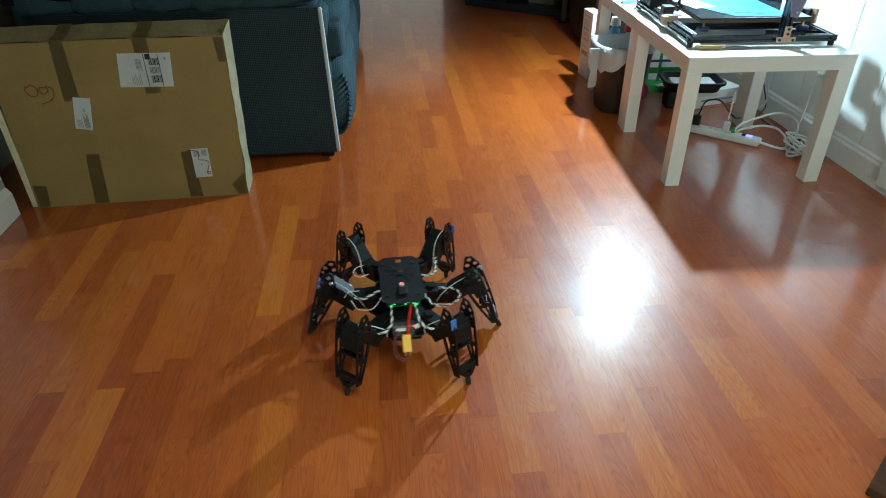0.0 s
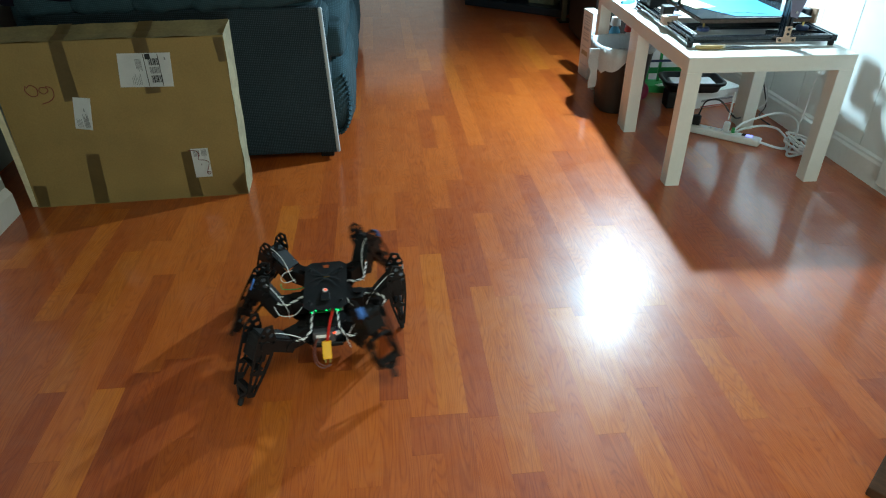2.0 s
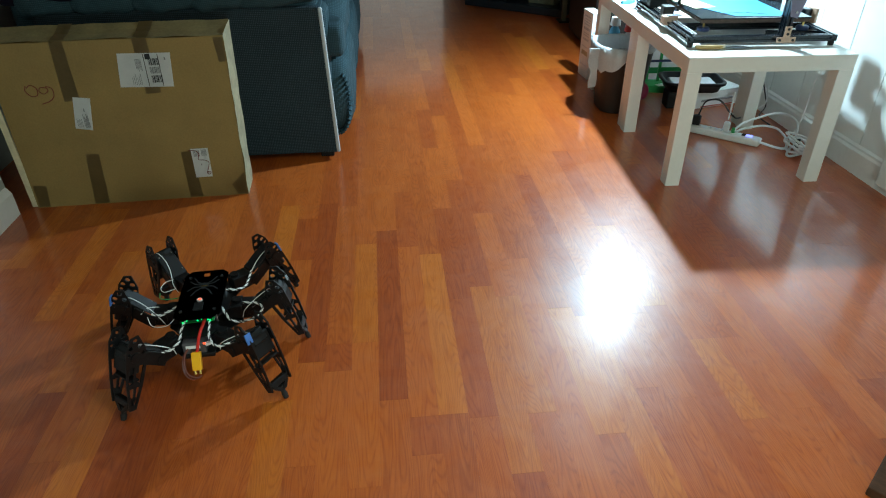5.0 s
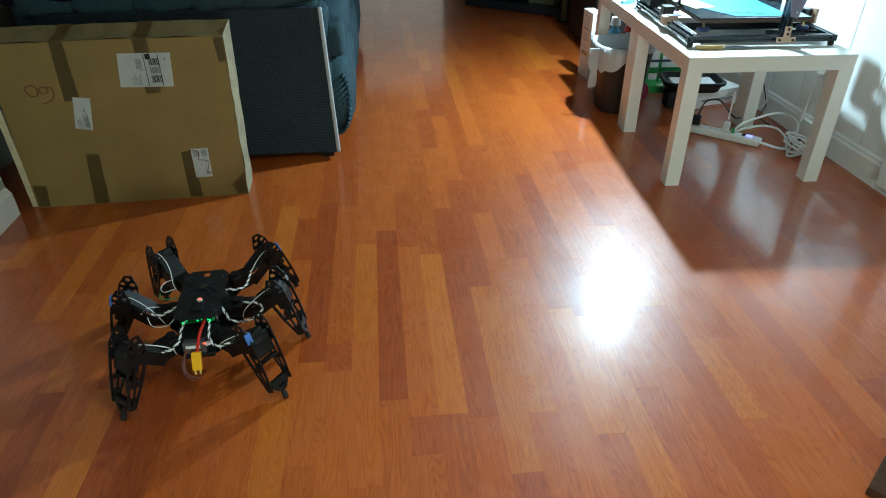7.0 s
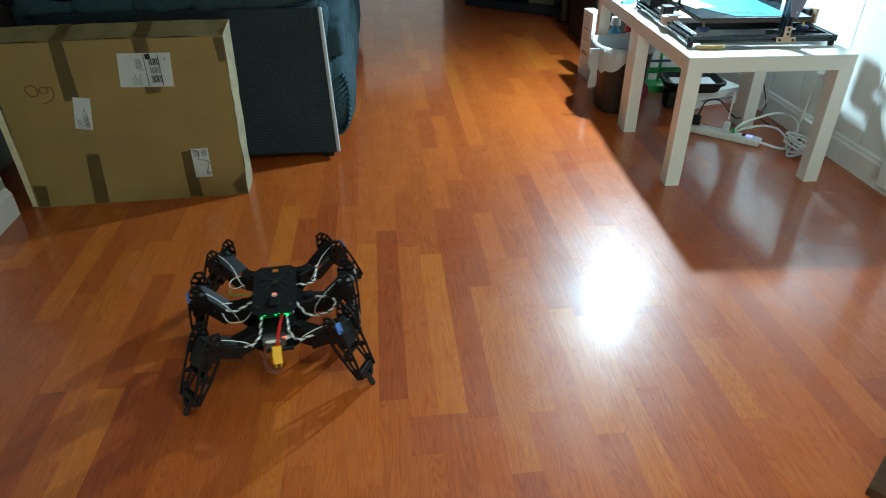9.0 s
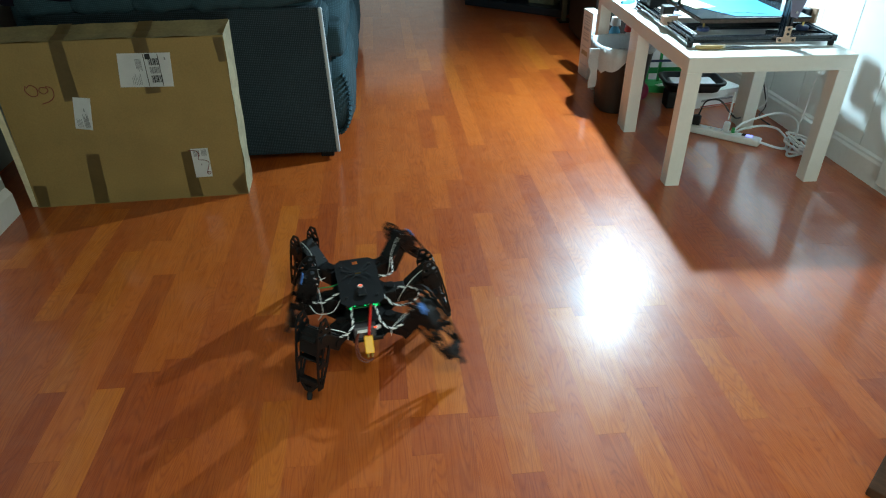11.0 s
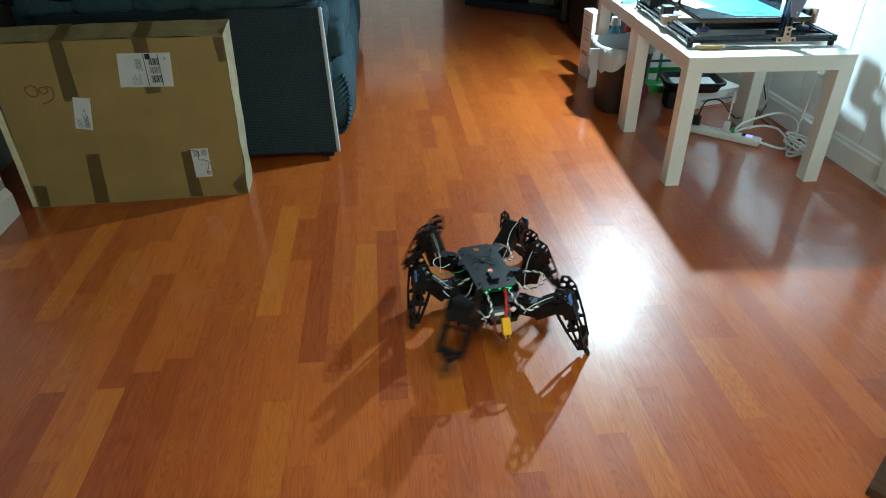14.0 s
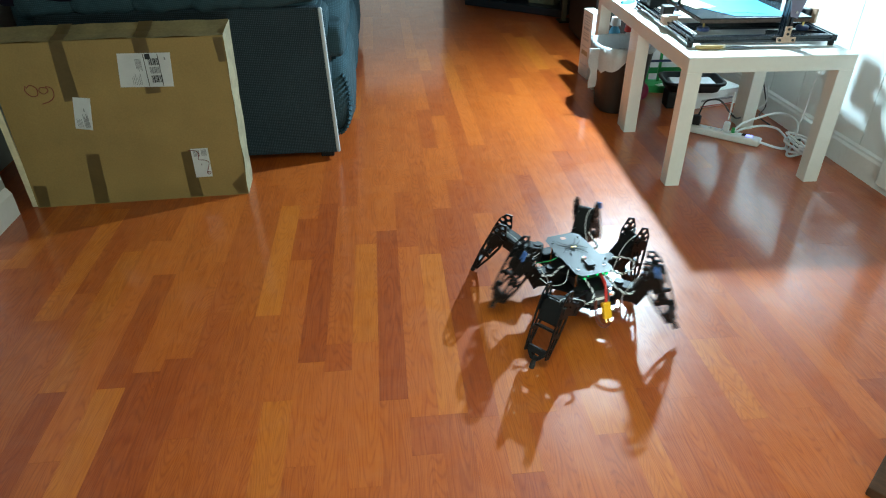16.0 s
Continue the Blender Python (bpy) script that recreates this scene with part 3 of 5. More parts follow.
tagged(throw, label="dark violet blanket bunched on the arm of the sofa", category="blanket")

# ---------------------------------------------------------------- walking robot
HIPS = {"fl": (-0.055, 0.110), "fr": (0.055, 0.110), "ml": (-0.074, 0.0), "mr": (0.074, 0.0), "nl": (-0.055, -0.110), "nr": (0.055, -0.110)}
REST = {"fl": (-0.128, 0.213), "fr": (0.147, 0.213), "ml": (-0.236, 0.0), "mr": (0.236, 0.0), "nl": (-0.130, -0.213), "nr": (0.130, -0.213)}
HIP_Z, COXA, FEMUR, TIBIA = 0.100, 0.045, 0.074, 0.156
ROBOT = empty("walking_robot", pose(0.016, 1.266, 0, 0, 0, 2.3), label="black six-legged walking robot with white wires and green lights", category="robot")
LEGS = {}


def lower(bm):
    """Scale lower-leg parts, drawn 0.168 m long, to a length fitted to the camera's view."""
    for v in bm.verts:
        v.co.x *= TIBIA / 0.168
    return bm


def tibia_plate(y):
    """One side of a lower leg in the leg's plane: a solid head with round holes, a lattice below."""
    bm = bmesh.new()
    t = 0.0032
    loops = [[(-0.053, -0.006), (-0.048, 0.011), (-0.022, 0.020), (0.018, 0.019), (0.070, 0.0155), (0.131, 0.008), (0.131, -0.008), (0.070, -0.021), (0.022, -0.027), (-0.020, -0.023)],
             [(0.022, 0.0135), (0.066, 0.0105), (0.060, 0.0010), (0.022, 0.0005)], [(0.022, -0.0050), (0.057, -0.0035), (0.066, -0.0140), (0.022, -0.0205)],
             [(0.0745, 0.0095), (0.118, 0.0042), (0.118, 0.0015), (0.0745, -0.0010)], [(0.0745, -0.0060), (0.120, -0.0020), (0.120, -0.0050), (0.0745, -0.0145)]]
    for x, z, r in ((-0.0405, 0.001, 0.0058), (-0.0255, 0.0105, 0.0056), (-0.0265, -0.0100, 0.0062), (-0.0105, 0.0130, 0.0042), (-0.0095, -0.0178, 0.0046)):
        loops.append([(x + r * math.cos(0.7854 * k), z + r * math.sin(0.7854 * k)) for k in range(8)])
    edges = []
    for lp in loops:
        vs = [bm.verts.new((x, y - t / 2, z)) for x, z in lp]
        edges += [bm.edges.new((vs[k], vs[(k + 1) % len(vs)])) for k in range(len(vs))]
    r = bmesh.ops.triangle_fill(bm, use_beauty=True, use_dissolve=False, edges=edges)
    faces = [f for f in r["geom"] if isinstance(f, bmesh.types.BMFace)]
    r = bmesh.ops.extrude_face_region(bm, geom=faces, use_keep_orig=True)
    bmesh.ops.translate(bm, vec=(0, t, 0), verts=[v for v in r["geom"] if isinstance(v, bmesh.types.BMVert)])
    return bm


def build_leg(key):
    sx = 1 if HIPS[key][0] > 0 else -1
    cx = part("coxa", box(0.050, 0.034, 0.040, T((0.012, 0, 0)), 0.003), SERVO, ROBOT)
    part("horn", cyl((0, 0, 0.019), (0, 0, 0.026), 0.011, seg=14), BLACK, cx)
    bm = bmesh.new()
    for s in (-1, 1):
        add_box(bm, 0.034, 0.003, 0.026, T((COXA - 0.006, s * 0.0205, 0)), 0.001, 1)
    add_box(bm, 0.003, 0.044, 0.030, T((0.036, 0, 0)), 0.0008, 1)
    part("bracket", bm, BLACK, cx)
    fe = part("femur", box(0.062, 0.037, 0.030, T((FEMUR - 0.020, 0, 0.001)), 0.003), SERVO, ROBOT)
    for s in (-1, 1):
        br = add_cyl(box(0.060, 0.003, 0.030, T((0.016, s * 0.0225, 0)), 0.0012, 1), (0, s * 0.021, 0), (0, s * 0.026, 0), 0.011, seg=12)
        part("bracket", br, BLACK, fe)
    part("cover_plate", box(0.074, 0.044, 0.0025, T((FEMUR - 0.030, 0, 0.0175)), 0.001, 1), SERVO, fe)
    for a in (-1, 1):
        for b in (-0.024, 0.024):
            part("screw", cyl((FEMUR - 0.030 + b, a * 0.017, 0.018), (FEMUR - 0.030 + b, a * 0.017, 0.0205), 0.0018, seg=6), STEEL, fe)
    wire = [(-0.030, -sx * 0.026, 0.014), (-0.008, -sx * 0.030, 0.026), (0.020, -sx * 0.018, 0.026), (0.050, -sx * 0.010, 0.023), (0.078, -sx * 0.012, 0.020), (0.084, -sx * 0.016, 0.008)]
    part("wire", tube(wire, 0.0009, 6, 5), WIRE_W, fe, "thin white servo wire")
    ti = part("tibia", lower(tibia_plate(0.0285)), BLACK, ROBOT)
    part("side_plate", lower(tibia_plate(-0.0285)), BLACK, ti)
    for s in (-1, 1):
        part("hub", cyl((0, s * 0.0285, -0.002), (0, s * 0.0325, -0.002), 0.0125, 0.0115, 14), BLACK, ti)
    bm = bmesh.new()
    add_box(bm, 0.050, 0.052, 0.026, T((0.016, 0, -0.002)), 0.003, 1)
    part("knee_servo", bm, SERVO, ti)
    part("cross_bar", lower(box(0.005, 0.054, 0.020, T((0.0600, 0, -0.004)), 0.001, 1)), BLACK, ti)
    bm = bmesh.new()
    add_box(bm, 0.016, 0.047, 0.015, T((0.120, 0, 0)), 0.002, 1)
    for s in (-1, 1):
        add_bar(bm, (0.100, s * 0.0285, 0), (0.128, s * 0.018, 0), 0.014, 0.004)
        add_bar(bm, (0.124, s * 0.019, 0), (0.144, s * 0.003, 0), 0.014, 0.011)
    part("ankle", lower(bm), BLACK, ti)
    part("foot_peg", lower(add_cyl(cyl((0.134, 0, 0), (0.158, 0, 0), 0.0055, 0.0055, 10), (0.155, 0, 0), (0.168, 0, 0), 0.0066, 0.0058, 10)), RUBBER, ti, "round rubber foot")
    if key in ("ml", "fr", "nr"):
        part("tape_flag", box(0.024, 0.015, 0.0035, T((-0.016, sx * -0.0285, 0.0185)) @ RY(0.1), 0.0008, 1), BLUE_TAPE, ti, "strip of blue tape")
    if key in ("mr",):
        part("tape_flag", box(0.014, 0.010, 0.003, T((-0.008, 0.0285, 0.018)), 0.0008, 1), mat("grey_tape", (0.35, 0.42, 0.5), rough=0.4), ti, "strip of grey tape")
    LEGS[key] = (cx, fe, ti)


for k in HIPS:
    build_leg(k)


def build_chassis():
    r = ROBOT
    hexo = [(-0.048, 0.150), (0.048, 0.150), (0.080, 0.118), (0.058, 0.070), (0.104, 0.026), (0.104, -0.026), (0.058, -0.070), (0.080, -0.118), (0.048, -0.150),
            (-0.048, -0.150), (-0.080, -0.118), (-0.058, -0.070), (-0.104, -0.026), (-0.104, 0.026), (-0.058, 0.070), (-0.080, 0.118)]
    part("lower_plate", prism([(x * 0.80, y * 0.86) for x, y in hexo], 0.003, T((0, 0, 0.076)), 0.0006), BLACK, r)
    part("upper_plate", prism([(x * 0.60, max(-0.120, min(0.060, y * 0.80))) for x, y in hexo], 0.003, T((0, 0, 0.118))), BLACK, r)
    for x, y in ((-0.036, 0.066), (0.036, 0.066), (-0.036, -0.066), (0.036, -0.066)):
        part("standoff", cyl((x, y, 0.075), (x, y, 0.1495), 0.003, seg=8), STEEL, r)
    # spider deck with its square opening
    bm = bmesh.new()
    w, h, c = 0.050, 0.097, 0.015
    outer = [(-w + c, h), (w - c, h), (w, h - c), (w, -h + c), (w - c, -h), (-w + c, -h), (-w, -h + c), (-w, h - c)]
    hx, hy = 0.0065, 0.0065
    inner = [(-hx, 0.078 + hy), (hx, 0.078 + hy), (hx, 0.078 - hy), (-hx, 0.078 - hy)]
    vo = [bm.verts.new((x, y, 0.149)) for x, y in outer]
    vi = [bm.verts.new((x, y, 0.149)) for x, y in inner]
    bm.faces.new((vo[0], vo[1], vi[1], vi[0]))
    bm.faces.new((vo[1], vo[2], vo[3], vi[2], vi[1]))
    bm.faces.new((vo[3], vo[4], vo[5], vo[6], vi[3], vi[2]))
    bm.faces.new((vo[6], vo[7], vo[0], vi[0], vi[3]))
    bmesh.ops.solidify(bm, geom=bm.faces[:], thickness=-0.003)
    deck = part("deck_plate", bm, ACRYL, r, "glossy black deck with a cut-out spider emblem")
    # Spider opening imitated by near-black shapes on the deck, standing for its shade.
    bm = bmesh.new()
    bmesh.ops.create_cone(bm, cap_ends=True, segments=12, radius1=0.0065, radius2=0.0065, depth=0.0006, matrix=T((0, 0.024, 0.1523)) @ Matrix.Diagonal((0.8, 1.5, 1, 1)))
    bmesh.ops.create_cone(bm, cap_ends=True, segments=10, radius1=0.004, radius2=0.004, depth=0.0006, matrix=T((0, 0.037, 0.1523)))
    for s in (-1, 1):
        for (x0, y0), (x1, y1), (x2, y2) in (((0.004, 0.034), (0.016, 0.046), (0.026, 0.064)), ((0.005, 0.031), (0.022, 0.038), (0.033, 0.050)),
                                             ((0.005, 0.026), (0.022, 0.024), (0.034, 0.010)), ((0.004, 0.020), (0.015, 0.008), (0.024, -0.010))):
            add_bar(bm, (s * x0, y0, 0.1523), (s * x1, y1, 0.1523), 0.003, 0.0006, (0, 0, 1))
            add_bar(bm, (s * x1, y1, 0.1523), (s * x2, y2, 0.1523), 0.0024, 0.0006, (0, 0, 1))
    part("emblem", bm, DEEP, deck, "dark spider shape painted as a shaded opening")
    for x, y in ((-0.036, 0.066), (0.036, 0.066), (-0.036, -0.066), (0.036, -0.066)):
        part("screw", cyl((x, y, 0.152), (x, y, 0.1535), 0.0034, seg=8), RUBBER, deck)
    # Brass bar laid on the deck to imitate a glint.
    part("screw", box(0.013, 0.003, 0.001, T((0.002, 0.026, 0.153))), BRASS, deck, "brass bar painted in as a glint")
    part("power_button", cyl((0, -0.030, 0.152), (0, -0.030, 0.156), 0.0062, 0.0056, 14), BUTTON, deck, "pale round button")
    part("indicator", cyl((0.001, -0.031, 0.156), (0.001, -0.031, 0.1568), 0.0034, seg=10), LED_R, deck, "red glowing indicator")
    part("module", box(0.020, 0.026, 0.005, T((0.001, -0.056, 0.1545)), 0.001), ACRYL, deck, "black radio module")
    # boards under the deck
    board = part("circuit_board", box(0.074, 0.080, 0.0018, T((0, -0.050, 0.136)), 0.0004, 1), PCB, r, "green circuit board")
    for k, (x, y) in enumerate(((-0.030, -0.086), (-0.026, -0.080), (-0.021, -0.089), (-0.010, -0.084), (0.009, -0.081), (0.033, -0.079), (0.003, -0.088), (0.016, -0.088), (0.023, -0.085), (0.029, -0.088))):
        part("status_light", box(0.0026 + 0.0012 * (k % 2), 0.0024, 0.003, T((x, y - 0.004 * ((k * 7) % 3 == 0), 0.1372 + 0.0026 * ((k * 5) % 4))), 0.0006, 1), LED_G, board, "glowing green light")
    for x, y, w in ((-0.006, -0.080, 0.010), (0.004, -0.074, 0.012), (-0.026, -0.072, 0.009), (0.022, -0.070, 0.010)):
        part("chip", box(w, 0.008, 0.006, T((x, y, 0.140)), 0.0006, 1), RUBBER, board)
    part("battery", box(0.050, 0.120, 0.030, T((-0.006, -0.075, 0.098)), 0.004, 3), SILVER, r, "grey wrapped battery pack")
    part("battery_label", box(0.030, 0.0008, 0.008, T((-0.008, -0.1355, 0.104))), PAPER, r, "small white printed label")
    part("battery_tray", box(0.070, 0.060, 0.012, T((0, -0.108, 0.080)), 0.003), SERVO, r)
    part("strap", box(0.054, 0.014, 0.034, T((-0.006, -0.100, 0.098)), 0.003), mat("violet_strap", (0.06, 0.03, 0.09), rough=0.6), r, "dark violet strap")
    part("balance_plug", box(0.012, 0.008, 0.007, T((0.024, -0.132, 0.108)) @ RZ(0.5), 0.001), PLASTIC_W, r, "small white plug")
    part("head_servo", box(0.090, 0.036, 0.026, T((0, 0.110, 0.084)), 0.004), SERVO, r)
    part("indicator", box(0.006, 0.004, 0.004, T((0.018, -0.136, 0.112)), 0.001, 1), LED_R, r, "red glowing light")
    con = part("connector", box(0.020, 0.012, 0.040, T((-0.001, -0.155, 0.081)) @ RX(math.radians(-29)), 0.0015), YELLOW, r, "yellow power plug")
    for s in (-1, 1):
        part("pin", cyl((-0.001 + s * 0.005, -0.165, 0.064), (-0.001 + s * 0.005, -0.169, 0.056), 0.0024, seg=8), BRASS, con)
    part("red_cable", tube([(0.016, -0.080, 0.137), (0.014, -0.100, 0.136), (0.008, -0.125, 0.126), (0.001, -0.146, 0.097)], 0.0034, 7, 7), WIRE_R, r, "thick red power cable")
    part("black_cable", tube([(-0.014, -0.125, 0.106), (-0.026, -0.150, 0.090), (-0.024, -0.168, 0.062), (-0.004, -0.172, 0.048), (0.006, -0.168, 0.050)], 0.0021, 7, 7), WIRE_B, r, "brown power cable")
    part("black_cable", tube([(-0.016, -0.125, 0.104), (-0.030, -0.150, 0.086), (-0.029, -0.166, 0.058), (-0.012, -0.174, 0.046), (0.002, -0.168, 0.050)], 0.0018, 7, 6), WIRE_B, r, "brown power cable")
    for pts in (((-0.026, -0.078, 0.136), (-0.030, -0.108, 0.134), (-0.032, -0.138, 0.126), (-0.048, -0.158, 0.120), (-0.064, -0.160, 0.120)),
                ((0.026, -0.078, 0.136), (0.028, -0.110, 0.132), (0.032, -0.138, 0.126), (0.050, -0.160, 0.120), (0.082, -0.150, 0.120)),
                ((0.046, -0.040, 0.136), (0.058, -0.062, 0.130), (0.070, -0.076, 0.122), (0.092, -0.078, 0.116)),
                ((0.048, 0.030, 0.136), (0.068, 0.030, 0.132), (0.088, 0.048, 0.126), (0.094, 0.080, 0.126), (0.098, 0.110, 0.130)),
                ((0.092, -0.078, 0.116), (0.122, -0.070, 0.120), (0.136, -0.044, 0.124), (0.120, -0.024, 0.126), (0.090, -0.020, 0.128)),
                ((-0.048, -0.020, 0.136), (-0.066, -0.024, 0.130), (-0.090, -0.034, 0.124), (-0.112, -0.026, 0.124))):
        pale, dark = twisted(pts, 0.0012, 0.020)
        tw = part("twisted_wire", pale, WIRE_W, r, "twisted white servo wires")
        part("dark_strand", dark, WIRE_K, tw, "thin black wire")
    for pts in (((-0.046, -0.040, 0.134), (-0.070, -0.066, 0.118), (-0.104, -0.062, 0.116), (-0.120, -0.034, 0.122)),
                ((-0.100, -0.006, 0.128), (-0.124, -0.010, 0.130), (-0.136, -0.024, 0.124)),
                ((-0.075, 0.062, 0.128), (-0.098, 0.052, 0.128), (-0.112, 0.074, 0.124), (-0.106, 0.096, 0.126), (-0.086, 0.100, 0.130))):
        part("wire", tube(pts, 0.0009, 7, 5), WIRE_W, r, "thin white servo wire")
    part("wire", tube(((-0.046, 0.020, 0.134), (-0.070, 0.018, 0.130), (-0.104, 0.034, 0.122), (-0.112, 0.060, 0.120)), 0.0013, 6, 5), mat("green_wire", (0.02, 0.35, 0.1), rough=0.4), r, "thin green wire")
    for s in (-1, 1):
        part("mid_servo", box(0.046, 0.044, 0.036, T((s * 0.062, 0, 0.102)), 0.003), SERVO, r)


build_chassis()

# ---------------------------------------------------------------- machine on the table
def rail(a, b, size=0.02):
    """A slotted aluminium profile from a to b."""
    a, b = Vector(a), Vector(b)
    L, h, s, d = (b - a).length, size / 2, size * 0.16, size * 0.22
    o = [(-h, -h), (-s, -h), (-s, -h + d), (s, -h + d), (s, -h), (h, -h), (h, -s), (h - d, -s), (h - d, s), (h, s), (h, h), (s, h), (s, h - d), (-s, h - d), (-s, h), (-h, h), (-h, s), (-h + d, s), (-h + d, -s), (-h, -s)]
    return prism(o, L, between(a, b))


def build_machine():
    g = empty("desktop_machine", TABLE_M @ T((0.037, 0.118, 0.4505)) @ RZ(math.radians(-0.8)),
              label="small black-framed gantry machine with a blue bed", category="machine")
    W, D, Z = 0.495, 0.60, 0.024
    for a, b in (((0.02, 0.01, Z), (W - 0.02, 0.01, Z)), ((0.01, 0, Z), (0.01, D, Z)), ((W - 0.01, 0, Z), (W - 0.01, D, Z)), ((0.02, D - 0.01, Z), (W - 0.02, D - 0.01, Z)),
                 ((0.02, 0.185, Z), (W - 0.02, 0.185, Z)), ((0.30, 0.085, Z - 0.004), (W - 0.02, 0.085, Z - 0.004))):
        part("rail", rail(a, b), ALU, g, "black slotted aluminium rail")
    for x, y in ((0.008, 0.006), (W - 0.010, 0.006), (0.008, D - 0.01), (W - 0.01, D - 0.01)):
        part("rubber_foot", cyl((x, y, 0), (x, y, 0.0145), 0.009, 0.010, 12), RUBBER, g)
    for x in (-0.002, W + 0.002):
        part("end_cap", box(0.004, 0.020, 0.020, T((x, 0.010, Z)), 0.001, 1), RUBBER, g)
    bz = 0.066
    bed = part("bed_plate", box(0.375, 0.36, 0.013, T((0.255, 0.270, bz - 0.004)), 0.0015, 1), CORK, g, "brown insulated bed plate")
    part("bed_glass", box(0.382, 0.366, 0.004, T((0.255, 0.270, bz + 0.0045)), 0.0008, 1), GLASS_BED, bed, "dark glass bed")
    part("sheet", prism([(0.185, 0.112), (0.335, 0.104), (0.372, 0.140), (0.372, 0.440), (0.085, 0.440), (0.120, 0.240)], 0.0012, T((0.008, 0, bz + 0.0068))), BLUE_SHEET, bed, "scuffed light blue tape sheet")
    part("sheet", box(0.085, 0.190, 0.0012, T((0.118, 0.335, bz + 0.0085)) @ RZ(0.22)), PALE_SHEET, bed, "tan sheet")
    for (x0, y0), (x1, y1) in (((0.16, 0.150), (0.26, 0.170)), ((0.19, 0.140), (0.20, 0.190)), ((0.25, 0.16), (0.31, 0.13))):
        part("scratch", add_bar(bmesh.new(), (x0, y0, bz + 0.0086), (x1, y1, bz + 0.0086), 0.003, 0.0008, (0, 0, 1)), KNOB, bed)
    for x, y in ((0.083, 0.100), (0.428, 0.100), (0.085, 0.420), (0.405, 0.420)):
        part("levelling_knob", add_cyl(cyl((x, y, 0.030), (x, y, 0.040), 0.0200, 0.0205, 24), (x, y, 0.040), (x, y, 0.043), 0.0205, 0.016, 24), KNOB, g, "navy blue round knob")
        part("bolt", cyl((x, y, 0.041), (x, y, bz), 0.0035, seg=8), BRASS, g)
    part("upright", rail((0.318, 0.0, 0.030), (0.318, 0.0, 0.42)), ALU, g, "black upright rail")
    part("upright", rail((0.318, 0.021, 0.036), (0.318, 0.021, 0.42)), ALU, g, "black upright rail")
    br = part("bracket", prism([(-0.032, 0), (0.032, 0), (0.032, 0.018), (0.011, 0.018), (0.011, 0.052), (-0.011, 0.052), (-0.011, 0.018), (-0.032, 0.018)], 0.003,
                               T((0.318, -0.0115, 0.014)) @ RX(math.pi / 2), 0.0006), COPPER, g, "tan plywood bracket")
    for x, z in ((-0.022, 0.009), (0.022, 0.009), (0, 0.028), (0, 0.044)):
        part("bolt", cyl((0.318 + x, -0.0145, 0.014 + z), (0.318 + x, -0.0180, 0.014 + z), 0.0042, seg=10), RUBBER, br)
    part("carriage_plate", prism([(-0.024, 0.045), (-0.014, 0.0), (0.010, -0.006), (0.024, 0.045), (0.026, 0.14), (-0.026, 0.14)], 0.005, T((0.325, -0.014, 0.098)) @ RX(math.pi / 2), 0.001), LILAC, g, "lilac grey plate")
    part("bolt", cyl((0.325, -0.018, 0.112), (0.325, -0.024, 0.112), 0.004, seg=10), STEEL, g)
    part("roller", add_cyl(cyl((0.385, 0.10, 0.098), (0.400, 0.10, 0.094), 0.018, seg=18), (0.36, 0.12, 0.12), (0.40, 0.1, 0.10), 0.006, seg=8), RUBBER, g)
    # Made-up plate and arm, largely above the view, casting the wall's shadow patch.
    arm = part("shadow_arm", add_cyl(box(0.012, 0.060, 0.10, T((0.478, 0.277, 0.140)), 0.003), (0.478, 0.277, 0.175), (0.318, 0.021, 0.175), 0.008, seg=10), ALU, g, "black plate on an arm, added to shade the wall")
    part("bolt", cyl((0.484, 0.277, 0.175), (0.490, 0.277, 0.175), 0.006, seg=10), STEEL, arm)
    m = part("motor_mount", box(0.052, 0.036, 0.030, T((0.012, 0.235, 0.036)), 0.002), COPPER, g, "tan plywood motor mount")
    for k in range(3):
        part("rod", cyl((0.0, 0.222 + 0.010 * k, 0.0525), (0.052, 0.222 + 0.010 * k, 0.0525), 0.0022, seg=8), STEEL if k != 1 else RUBBER, m)
    part("motor", box(0.040, 0.040, 0.040, T((0.020, 0.290, 0.055)), 0.004), ACRYL, g)
    m = part("motor_mount", box(0.010, 0.045, 0.050, T((W + 0.010, 0.190, 0.056)) @ RZ(0.25), 0.002), COPPER, g, "tan plywood motor mount")
    part("motor", box(0.034, 0.036, 0.036, T((W - 0.014, 0.198, 0.060)) @ RZ(0.25), 0.004), ALU, m)
    part("bolt", cyl((W + 0.014, 0.190, 0.054), (W + 0.026, 0.187, 0.054), 0.008, seg=12), RUBBER, m)
    part("control_box", box(0.09, 0.12, 0.06, T((0.05, 0.50, 0.066)), 0.004), ACRYL, g, "black control box")
    # Made-up box blocking lamp light from the wall under the table.
    part("shade_box", box(0.085, 0.20, 0.10, T((0.446, 0.475, 0.0845)), 0.004), ALU, g, "black box added to shade the wall")
    part("rod", cyl((0.075, 0.33, 0.046), (0.075, 0.33, 0.16), 0.006, seg=10), ALU, g)
    for k in range(2):
        part("rod", cyl((0.018 + 0.012 * k, 0.02, 0.037), (0.018 + 0.012 * k, 0.58, 0.037), 0.0035, seg=8), STEEL, g, "steel guide rod")
    return g


build_machine()


